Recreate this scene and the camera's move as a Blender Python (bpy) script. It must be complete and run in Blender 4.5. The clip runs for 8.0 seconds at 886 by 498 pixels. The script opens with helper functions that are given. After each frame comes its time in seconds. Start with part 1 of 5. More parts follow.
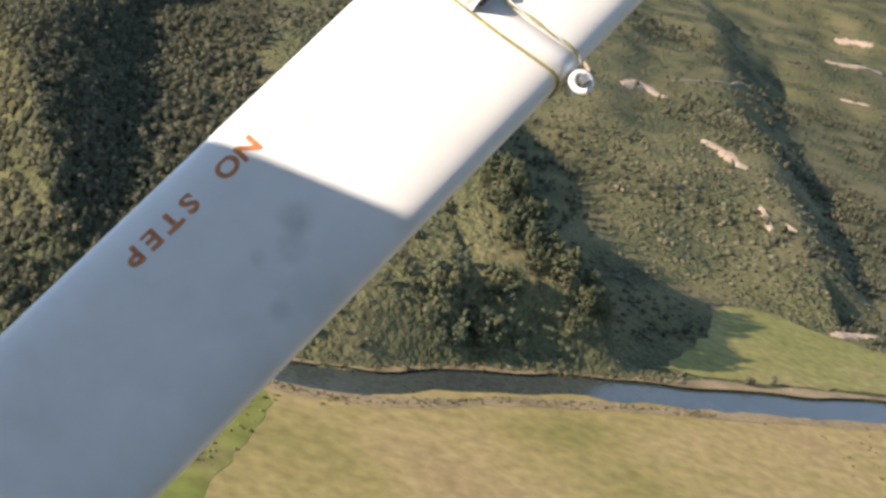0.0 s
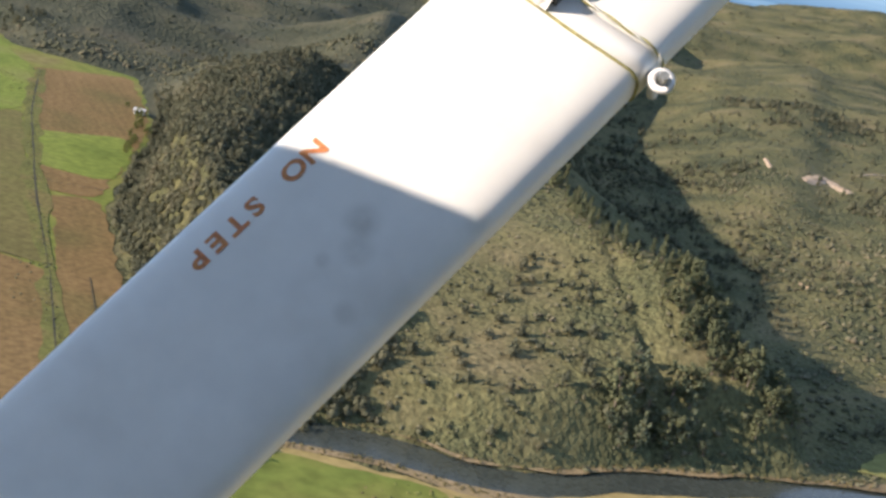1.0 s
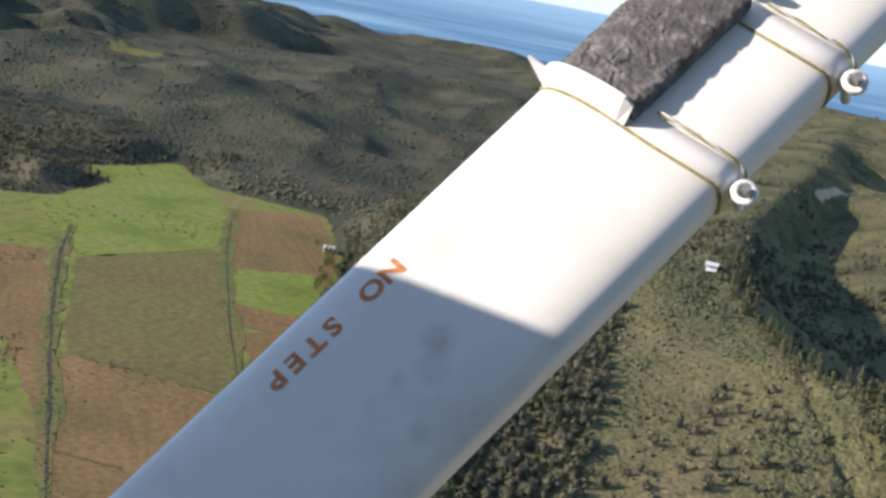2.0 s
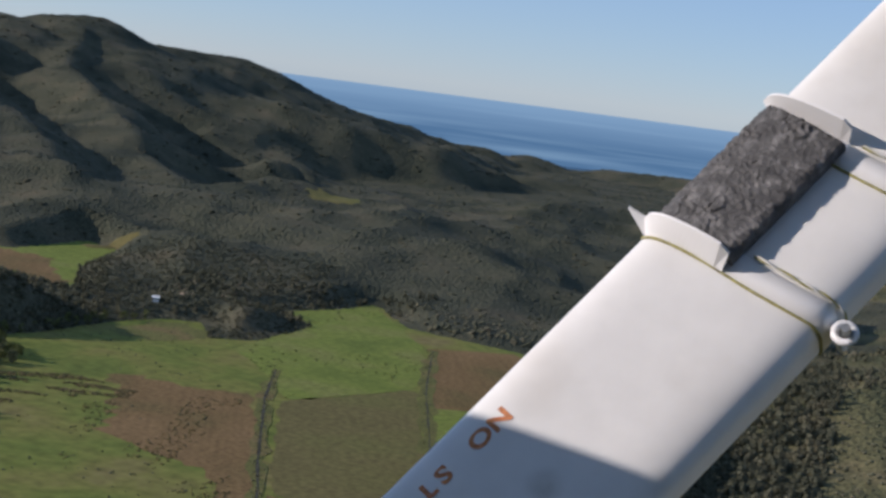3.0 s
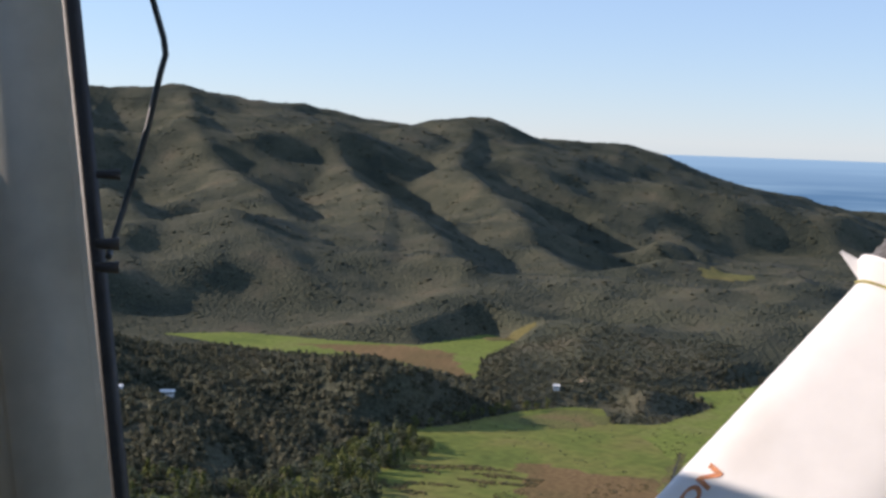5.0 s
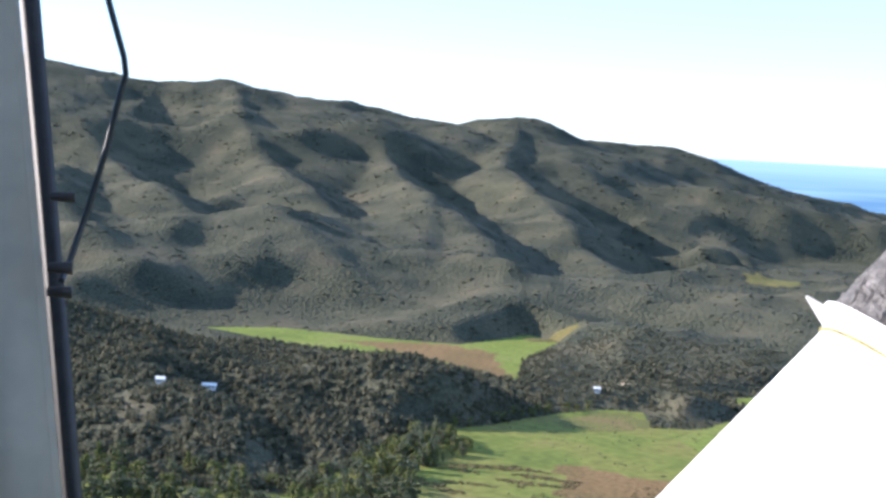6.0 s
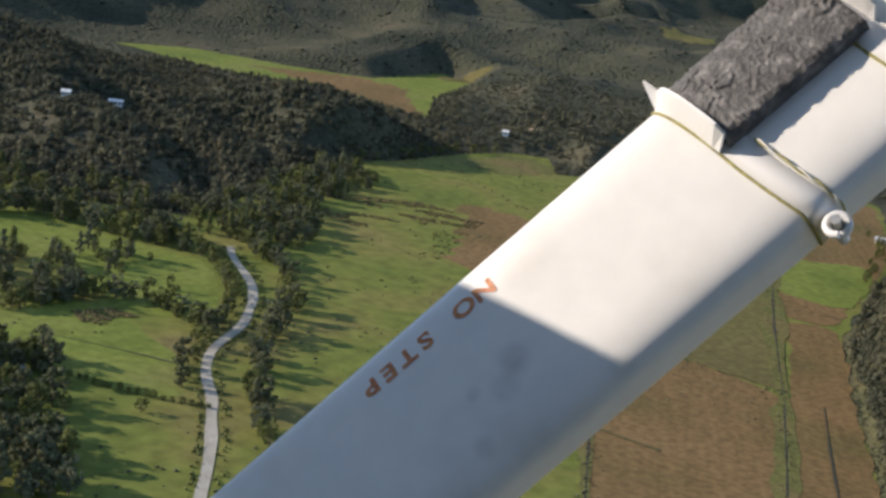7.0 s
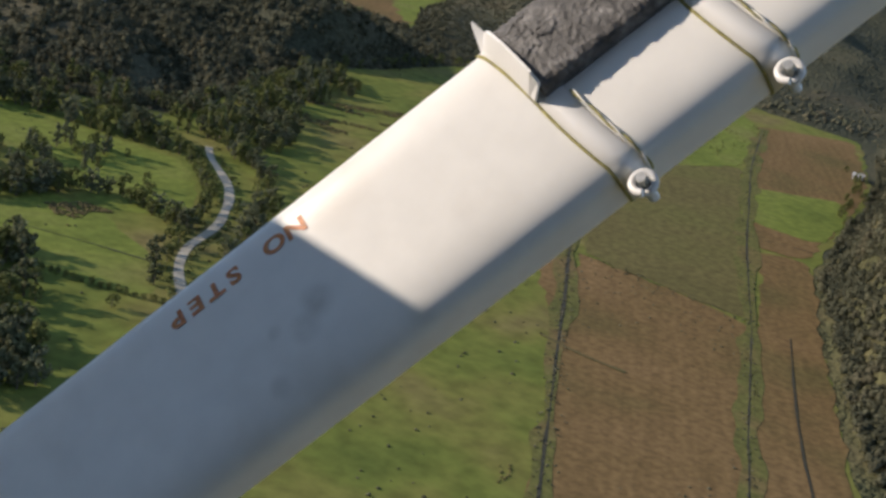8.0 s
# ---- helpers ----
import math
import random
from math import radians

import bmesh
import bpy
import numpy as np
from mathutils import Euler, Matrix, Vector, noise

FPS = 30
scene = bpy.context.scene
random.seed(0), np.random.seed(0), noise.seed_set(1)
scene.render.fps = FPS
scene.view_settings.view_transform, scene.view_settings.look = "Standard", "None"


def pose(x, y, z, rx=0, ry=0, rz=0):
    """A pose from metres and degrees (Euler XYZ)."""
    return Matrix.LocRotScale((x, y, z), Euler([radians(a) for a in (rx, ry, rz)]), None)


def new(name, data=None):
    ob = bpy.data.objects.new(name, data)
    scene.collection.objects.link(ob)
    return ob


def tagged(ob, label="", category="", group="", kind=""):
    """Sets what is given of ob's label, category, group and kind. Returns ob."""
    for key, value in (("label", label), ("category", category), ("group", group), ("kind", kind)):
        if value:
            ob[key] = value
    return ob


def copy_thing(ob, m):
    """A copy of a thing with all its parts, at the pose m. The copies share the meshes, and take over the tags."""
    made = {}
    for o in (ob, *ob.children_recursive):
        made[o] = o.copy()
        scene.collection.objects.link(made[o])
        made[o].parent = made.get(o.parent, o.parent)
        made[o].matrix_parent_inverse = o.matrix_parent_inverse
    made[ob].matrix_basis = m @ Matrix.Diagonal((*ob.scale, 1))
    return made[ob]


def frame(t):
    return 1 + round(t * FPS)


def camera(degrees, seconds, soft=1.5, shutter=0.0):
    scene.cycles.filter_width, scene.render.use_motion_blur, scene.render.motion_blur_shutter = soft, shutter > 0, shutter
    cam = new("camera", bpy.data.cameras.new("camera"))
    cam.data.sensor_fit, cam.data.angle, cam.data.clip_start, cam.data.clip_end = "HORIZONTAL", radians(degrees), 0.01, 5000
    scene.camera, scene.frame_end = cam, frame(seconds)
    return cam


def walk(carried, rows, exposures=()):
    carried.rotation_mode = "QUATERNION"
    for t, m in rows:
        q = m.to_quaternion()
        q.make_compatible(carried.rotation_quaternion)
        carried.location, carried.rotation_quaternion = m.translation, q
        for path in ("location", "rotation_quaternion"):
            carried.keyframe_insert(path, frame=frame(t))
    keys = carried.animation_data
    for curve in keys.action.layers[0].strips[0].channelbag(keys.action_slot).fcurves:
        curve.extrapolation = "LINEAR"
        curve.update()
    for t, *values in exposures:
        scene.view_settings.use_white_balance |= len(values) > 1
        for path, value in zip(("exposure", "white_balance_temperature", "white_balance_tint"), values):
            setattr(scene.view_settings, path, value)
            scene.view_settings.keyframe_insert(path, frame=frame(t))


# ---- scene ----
cam = camera(34.0, 8.0, soft=3.0)
ALT = 216.0
UNIT = 1.8          # metres in one unit of the land's plan
PLAN_ALT = ALT / UNIT
# seconds, x, y, height over ALT, then the three turns
ROWS = [
    (0.0, -0.471, -0.007, 0.013, 73.07, -15.51, 0.52), (0.5, -0.383, 0.027, -0.031, 74.28, -13.86, 3.90),
    (1.0, -0.335, 0.023, -0.068, 75.37, -13.04, 7.38), (1.5, -0.281, 0.051, -0.064, 77.13, -11.93, 10.75),
    (2.8, -0.135, 0.020, -0.033, 82.51, -7.99, 20.54), (3.0, -0.115, 0.012, -0.019, 83.41, -7.41, 21.94),
    (3.5, -0.089, 0.010, -0.024, 86.19, -6.37, 25.72), (4.0, -0.022, 0.023, -0.026, 87.32, -5.14, 29.40),
    (4.5, 0.043, 0.098, -0.026, 86.38, -3.38, 33.26), (5.0, 0.085, 0.093, -0.020, 85.49, -1.98, 36.98),
    (5.2, 0.100, 0.092, -0.017, 85.70, -1.44, 37.99), (6.3, 0.162, 0.227, 0.026, 85.01, -4.11, 38.56),
    (6.5, 0.205, 0.176, 0.014, 82.26, -4.80, 37.72), (7.0, 0.217, 0.193, 0.065, 75.23, -7.52, 35.95),
    (7.5, 0.295, 0.247, 0.111, 73.20, -10.07, 35.59), (8.0, 0.337, 0.321, 0.114, 71.78, -10.77, 35.96)]
walk(cam, [(t, pose(x, y, ALT + z, rx, ry, rz)) for t, x, y, z, rx, ry, rz in ROWS],
     [(0.0, 1.36, 7000, 17), (1.7, 1.35, 6700, 17), (2.8, 0.31, 6150, 20), (4.5, 0.37, 6200, 20), (5.2, 1.1, 6700, 23), (6.3, 1.85, 5850, 19), (6.7, 1.5, 6200, 17),
      (7.1, 0.65, 6800, 16), (8.0, 0.5, 6900, 16)])

# ---- light ----
SUN_AZ, SUN_EL = 116.0, 21.0   # azimuth counted to the left of +y


def toward(az, el):
    a, e = radians(az), radians(el)
    return Vector((-math.sin(a) * math.cos(e), math.cos(a) * math.cos(e), math.sin(e)))


SUN = toward(SUN_AZ, SUN_EL)
world = bpy.data.worlds.new("world")
scene.world = world
world.use_nodes = True
wn = world.node_tree.nodes
sky = wn.new("ShaderNodeTexSky")
sky.sky_type = "NISHITA"
sky.sun_disc = False
sky.sun_elevation = radians(SUN_EL)
sky.sun_rotation = radians(-SUN_AZ)
sky.altitude, sky.air_density, sky.dust_density, sky.ozone_density = 900.0, 1.0, 0.0, 3.0
cool = wn.new("ShaderNodeVectorMath")
cool.operation = "MULTIPLY"
cool.inputs[1].default_value = (0.87, 0.96, 1.08)
world.node_tree.links.new(sky.outputs[0], cool.inputs[0])
pale = wn.new("ShaderNodeMix")
pale.data_type = "RGBA"
pale.inputs["Factor"].default_value = 0.55
pale.inputs["B"].default_value = (1.75, 2.6, 3.6, 1)
world.node_tree.links.new(cool.outputs["Vector"], pale.inputs["A"])
world.node_tree.links.new(pale.outputs["Result"], wn["Background"].inputs[0])
wn["Background"].inputs[1].default_value = 0.112
sun_data = bpy.data.lights.new("sun", "SUN")
sun_data.energy, sun_data.angle, sun_data.color = 3.55, radians(0.55), (1.0, 0.905, 0.765)
sun_lamp = new("sun", sun_data)
sun_lamp.matrix_world = Matrix.Translation((0, 0, 500)) @ SUN.to_track_quat("Z", "Y").to_matrix().to_4x4()


# ---- materials ----
def material(name, colours, scale=1.0, rough=0.8, bump=0.0, detail=6.0, metal=0.0, fine=None, island=0.0, spec=0.5, obj=0.0, mott=0.26, furrow=0.0, leafy=0.0, canopy=0.0, unit=UNIT):
    """Noise-mixed colours at a large scale, a finer mottling, bump, and a change from piece to piece."""
    m = bpy.data.materials.new(name)
    m.use_nodes = True
    nt = m.node_tree
    fine = (fine or scale * 9) / unit
    scale, bump, canopy = scale / unit, bump * unit, canopy / unit
    b = nt.nodes["Principled BSDF"]
    b.inputs["Roughness"].default_value, b.inputs["Metallic"].default_value = rough, metal
    b.inputs["Specular IOR Level"].default_value = spec
    geo = nt.nodes.new("ShaderNodeNewGeometry")
    big = nt.nodes.new("ShaderNodeTexNoise")
    big.inputs["Scale"].default_value, big.inputs["Detail"].default_value = scale, detail
    nt.links.new(geo.outputs["Position"], big.inputs["Vector"])
    ramp = nt.nodes.new("ShaderNodeValToRGB")
    el = ramp.color_ramp.elements
    while len(el) < len(colours):
        el.new(0.5)
    for i, c in enumerate(colours):
        el[i].position = 0.3 + 0.4 * i / max(1, len(colours) - 1)
        el[i].color = (*c, 1)
    nt.links.new(big.outputs["Fac"], ramp.inputs["Fac"])
    out = ramp.outputs["Color"]
    small = nt.nodes.new("ShaderNodeTexNoise")
    small.inputs["Scale"].default_value = fine
    small.inputs["Detail"].default_value = 5
    nt.links.new(geo.outputs["Position"], small.inputs["Vector"])
    grade = nt.nodes.new("ShaderNodeMapRange")
    grade.inputs["From Min"].default_value, grade.inputs["From Max"].default_value = 0.3, 0.7
    grade.inputs["To Min"].default_value, grade.inputs["To Max"].default_value = 1 - mott, 1 + mott
    nt.links.new(small.outputs["Fac"], grade.inputs["Value"])
    last = grade.outputs["Result"]
    if furrow:
        turn = nt.nodes.new("ShaderNodeMapping")
        turn.inputs["Rotation"].default_value = (0, 0, radians(-28))
        draw = nt.nodes.new("ShaderNodeMapping")
        draw.inputs["Scale"].default_value = (0.55 / unit, 0.025 / unit, 1.0)
        wave = nt.nodes.new("ShaderNodeTexNoise")
        wave.inputs["Scale"].default_value, wave.inputs["Detail"].default_value = 1.0, 4.0
        rows = nt.nodes.new("ShaderNodeMapRange")
        rows.inputs["From Min"].default_value, rows.inputs["From Max"].default_value = 0.3, 0.7
        rows.inputs["To Min"].default_value, rows.inputs["To Max"].default_value = 1 - furrow, 1 + furrow
        both = nt.nodes.new("ShaderNodeMath")
        both.operation = "MULTIPLY"
        nt.links.new(geo.outputs["Position"], turn.inputs["Vector"])
        nt.links.new(turn.outputs["Vector"], draw.inputs["Vector"])
        nt.links.new(draw.outputs["Vector"], wave.inputs["Vector"])
        nt.links.new(wave.outputs["Fac"], rows.inputs["Value"])
        nt.links.new(last, both.inputs[0])
        nt.links.new(rows.outputs["Result"], both.inputs[1])
        last = both.outputs[0]
    if island or obj:
        if obj:
            src = nt.nodes.new("ShaderNodeObjectInfo").outputs["Random"]
        else:
            src = geo.outputs["Random Per Island"]
        var = nt.nodes.new("ShaderNodeMapRange")
        var.inputs["To Min"].default_value, var.inputs["To Max"].default_value = 1 - (island or obj), 1 + (island or obj)
        nt.links.new(src, var.inputs["Value"])
        mul = nt.nodes.new("ShaderNodeMath")
        mul.operation = "MULTIPLY"
        nt.links.new(last, mul.inputs[0])
        nt.links.new(var.outputs["Result"], mul.inputs[1])
        last = mul.outputs[0]
    tint = nt.nodes.new("ShaderNodeVectorMath")
    tint.operation = "SCALE"
    nt.links.new(out, tint.inputs[0])
    nt.links.new(last, tint.inputs["Scale"])
    nt.links.new(tint.outputs["Vector"], b.inputs["Base Color"])
    if leafy:
        thin = nt.nodes.new("ShaderNodeBsdfTranslucent")
        blend = nt.nodes.new("ShaderNodeMixShader")
        blend.inputs["Fac"].default_value = leafy
        nt.links.new(tint.outputs["Vector"], thin.inputs["Color"])
        nt.links.new(b.outputs["BSDF"], blend.inputs[1])
        nt.links.new(thin.outputs["BSDF"], blend.inputs[2])
        nt.links.new(blend.outputs["Shader"], nt.nodes["Material Output"].inputs["Surface"])
    if bump:
        bp = nt.nodes.new("ShaderNodeBump")
        bp.inputs["Strength"].default_value, bp.inputs["Distance"].default_value = 0.8, bump
        nt.links.new(small.outputs["Fac"], bp.inputs["Height"])
        if canopy:
            cells = nt.nodes.new("ShaderNodeTexVoronoi")
            cells.feature = "SMOOTH_F1"
            cells.inputs["Scale"].default_value, cells.inputs["Detail"].default_value = canopy, 2.0
            cells.inputs["Roughness"].default_value, cells.inputs["Smoothness"].default_value = 0.6, 0.3
            crowns = nt.nodes.new("ShaderNodeBump")
            crowns.invert = True
            crowns.inputs["Strength"].default_value, crowns.inputs["Distance"].default_value = 0.9, 0.45 / canopy
            patch = nt.nodes.new("ShaderNodeMapRange")
            patch.inputs["From Min"].default_value, patch.inputs["From Max"].default_value = 0.42, 0.6
            patch.inputs["To Min"].default_value, patch.inputs["To Max"].default_value = 1.0, 0.25
            nt.links.new(big.outputs["Fac"], patch.inputs["Value"])
            nt.links.new(patch.outputs["Result"], crowns.inputs["Strength"])
            nt.links.new(geo.outputs["Position"], cells.inputs["Vector"])
            nt.links.new(cells.outputs["Distance"], crowns.inputs["Height"])
            nt.links.new(crowns.outputs["Normal"], bp.inputs["Normal"])
        nt.links.new(bp.outputs["Normal"], b.inputs["Normal"])
    return m


M = dict(
    scrub_ground=material("scrub_ground", [(0.052, 0.059, 0.033), (0.083, 0.085, 0.042), (0.112, 0.104, 0.05), (0.142, 0.12, 0.064)], 0.03, 0.95, 0.5, fine=0.7, spec=0.1, mott=0.4, canopy=0.3, detail=9.0),
    forest_ground=material("closed_forest", [(0.039, 0.046, 0.032), (0.058, 0.062, 0.04), (0.074, 0.074, 0.047), (0.096, 0.086, 0.055)], 0.022, 0.95, 0.5, fine=0.6, spec=0.1, mott=0.4, canopy=0.34, detail=9.0),
    forest=material("forest_leaf", [(0.066, 0.073, 0.046), (0.102, 0.103, 0.062), (0.136, 0.126, 0.08), (0.16, 0.136, 0.092)], 0.09, 0.9, 0.2, fine=1.8, island=0.26, spec=0.1, leafy=0.12),
    bush=material("bush_leaf", [(0.078, 0.083, 0.055), (0.11, 0.111, 0.071), (0.145, 0.134, 0.086)], 0.1, 0.9, 0.2, fine=2.0, island=0.34, spec=0.1, leafy=0.28),
    far_bush=material("far_bush_leaf", [(0.041, 0.048, 0.033), (0.061, 0.066, 0.043), (0.078, 0.078, 0.049), (0.1, 0.09, 0.058)], 0.03, 0.9, 0.2, fine=0.9, island=0.2, spec=0.1, leafy=0.12, detail=9.0),
    tree_leaf=material("tree_leaf", [(0.094, 0.106, 0.058), (0.152, 0.16, 0.085)], 0.3, 0.85, 0.15, fine=2.5, island=0.45, spec=0.12, leafy=0.28),
    valley_leaf=material("valley_leaf", [(0.105, 0.122, 0.04), (0.19, 0.205, 0.07)], 0.2, 0.85, 0.12, fine=2.5, island=0.4, spec=0.15, leafy=0.28),
    bracken=material("brown_bracken", [(0.095, 0.088, 0.038), (0.135, 0.105, 0.05)], 0.2, 0.95, 0.1, fine=1.5, island=0.3, spec=0.1),
    pale_leaf=material("grey_green_leaf", [(0.108, 0.126, 0.076), (0.18, 0.196, 0.118)], 0.25, 0.85, 0.12, fine=2.5, island=0.3, spec=0.2, leafy=0.28),
    bark=material("bark", [(0.1, 0.08, 0.06), (0.16, 0.13, 0.1)], 2.0, 0.95, 0.03),
    grass=material("grass", [(0.098, 0.128, 0.029), (0.138, 0.164, 0.037), (0.166, 0.166, 0.045), (0.178, 0.15, 0.06)], 0.028, 0.95, 0.12, fine=0.22, spec=0.1, mott=0.24, detail=9.0),
    bright=material("bright_pasture", [(0.115, 0.15, 0.031), (0.155, 0.192, 0.04), (0.178, 0.186, 0.056)], 0.03, 0.95, 0.08, fine=0.3, spec=0.1, mott=0.24, detail=9.0),
    olive=material("olive_pasture", [(0.112, 0.1, 0.038), (0.136, 0.117, 0.046), (0.13, 0.128, 0.042)], 0.015, 0.95, 0.08, fine=0.4, spec=0.1, furrow=0.04),
    brown=material("rush_field", [(0.125, 0.098, 0.039), (0.172, 0.113, 0.049), (0.205, 0.132, 0.061)], 0.025, 0.95, 0.15, fine=0.5, spec=0.1, detail=9.0, furrow=0.1),
    tan=material("dry_meadow", [(0.195, 0.168, 0.056), (0.262, 0.203, 0.077), (0.305, 0.226, 0.099), (0.268, 0.19, 0.09)], 0.022, 0.95, 0.1, fine=0.3, spec=0.1, detail=9.0, mott=0.2),
    verge=material("rough_verge", [(0.1, 0.105, 0.035), (0.13, 0.13, 0.042), (0.165, 0.12, 0.055)], 0.06, 0.95, 0.1, fine=0.6, spec=0.1, mott=0.3),
    flat=material("valley_grass", [(0.155, 0.158, 0.05), (0.2, 0.183, 0.065), (0.25, 0.2, 0.09)], 0.02, 0.95, 0.08, fine=0.3, spec=0.1, detail=9.0),
    sand=material("bare_earth", [(0.34, 0.25, 0.17), (0.46, 0.35, 0.25)], 0.15, 0.95, 0.3, fine=0.9, spec=0.1),
    reed=material("dry_reed", [(0.16, 0.12, 0.07), (0.24, 0.18, 0.1), (0.3, 0.22, 0.13)], 0.1, 0.95, 0.2, fine=1.2, spec=0.1),
    gravel=material("road_gravel", [(0.34, 0.31, 0.25), (0.45, 0.42, 0.35)], 0.2, 0.9, 0.03, fine=3.0, spec=0.2),
    ditch=material("ditch_mud", [(0.02, 0.02, 0.012), (0.045, 0.04, 0.02)], 0.3, 0.8, 0.1),
    water=material("river_water", [(0.04, 0.047, 0.04), (0.055, 0.062, 0.052)], 0.05, 0.2, 0.02, fine=0.8, spec=0.3),
    sea=material("sea_water", [(0.026, 0.08, 0.145), (0.036, 0.098, 0.17), (0.048, 0.115, 0.19), (0.1, 0.18, 0.25)], 0.0016, 0.4, 0.15, fine=0.08, spec=0.25),
    paint=material("white_paint", [(0.77, 0.765, 0.75), (0.81, 0.805, 0.79)], 3.0, 0.3, 0.0, fine=9.0, mott=0.03, unit=1.0),
    strut=material("strut_paint", [(0.79, 0.78, 0.745), (0.78, 0.77, 0.735), (0.77, 0.76, 0.725), (0.7, 0.68, 0.635)], 6.0, 0.36, 0.0, fine=30.0, detail=3.0, mott=0.03, unit=1.0),
    grubby=material("grubby_strap", [(0.5, 0.5, 0.42), (0.75, 0.74, 0.7)], 14.0, 0.4, 0.001, fine=60.0, unit=1.0),
    grime=material("yellow_grime", [(0.22, 0.2, 0.06), (0.36, 0.33, 0.12), (0.12, 0.11, 0.06)], 40.0, 0.8, 0.001, fine=150.0, unit=1.0),
    red=material("orange_red_lettering", [(0.5, 0.165, 0.06), (0.58, 0.24, 0.075)], 60.0, 0.5, fine=200.0, unit=1.0),
    rubber=material("rough_dark_pad", [(0.058, 0.056, 0.055), (0.08, 0.078, 0.076), (0.19, 0.185, 0.18)], 55.0, 0.65, 0.003, fine=160.0, mott=0.3, unit=1.0),
    grey=material("grey_trim_paint", [(0.35, 0.343, 0.282), (0.395, 0.386, 0.32)], 4.0, 0.55, 0.0, fine=30.0, mott=0.06, unit=1.0),
    # dark grey of the unseen panels that keep light off the strut
    cabin=material("cabin_light_block", [(0.05, 0.05, 0.052), (0.07, 0.07, 0.072)], 5.0, 0.8, 0.0, fine=60.0, mott=0.08, unit=1.0),
    seal=material("black_door_seal", [(0.015, 0.015, 0.016), (0.03, 0.03, 0.03)], 30.0, 0.6, unit=1.0),
    cable=material("dark_cable", [(0.012, 0.022, 0.026), (0.02, 0.03, 0.034)], 30.0, 0.4, unit=1.0),
    bolt=material("dull_metal", [(0.4, 0.4, 0.38), (0.55, 0.55, 0.52)], 90.0, 0.4, metal=0.8, unit=1.0),
    wall=material("white_house_wall", [(0.7, 0.7, 0.67), (0.8, 0.8, 0.77)], 0.5, 0.8),
    roof=material("pale_roof", [(0.5, 0.5, 0.5), (0.62, 0.62, 0.62)], 0.5, 0.5),
)


# ---- helpers of this scene ----
def mesh_from(name, verts, faces, mat, smooth=False):
    """A mesh from arrays of corners and of equal-sized faces."""
    verts, faces = np.asarray(verts, float), np.asarray(faces, int)
    me = bpy.data.meshes.new(name)
    me.vertices.add(len(verts))
    me.vertices.foreach_set("co", verts.ravel())
    me.loops.add(faces.size)
    me.loops.foreach_set("vertex_index", faces.ravel())
    me.polygons.add(len(faces))
    me.polygons.foreach_set("loop_start", np.arange(0, faces.size, faces.shape[1]))
    if smooth:
        me.polygons.foreach_set("use_smooth", np.ones(len(faces), bool))
    me.update(calc_edges=True)
    me.materials.append(mat)
    return me


def part(name, bm, mat, parent=None, label="", smooth=True):
    me = bpy.data.meshes.new(name)
    if smooth:
        for f in bm.faces:
            f.smooth = True
    bm.to_mesh(me)
    bm.free()
    me.materials.append(mat)
    ob = new(name, me)
    if parent:
        ob.parent = parent
    if label:
        tagged(ob, label=label)
    return ob


def value_noise(x, y, seed):
    """Smooth noise between -1 and 1 over arrays of places."""
    xi, yi = np.floor(x).astype(int), np.floor(y).astype(int)
    fx, fy = x - xi, y - yi
    fx, fy = fx * fx * (3 - 2 * fx), fy * fy * (3 - 2 * fy)

    def corner(a, b):
        h = (a * 374761393 + b * 668265263 + seed * 974711) & 0x7FFFFFFF
        h = ((h ^ (h >> 13)) * 1274126177) & 0x7FFFFFFF
        return ((h ^ (h >> 16)) & 0xFFFF) / 32767.5 - 1
    a, b = corner(xi, yi), corner(xi + 1, yi)
    c, d = corner(xi, yi + 1), corner(xi + 1, yi + 1)
    return (a + (b - a) * fx) * (1 - fy) + (c + (d - c) * fx) * fy


def fbm(x, y, size, seed, octaves=4, ridged=False):
    total, amp = np.zeros_like(x), 1.0
    for o in range(octaves):
        v = value_noise(x / size * 2 ** o, y / size * 2 ** o, seed + o)
        total += amp * ((1 - 2 * np.abs(v)) if ridged else v)
        amp *= 0.5
    return total


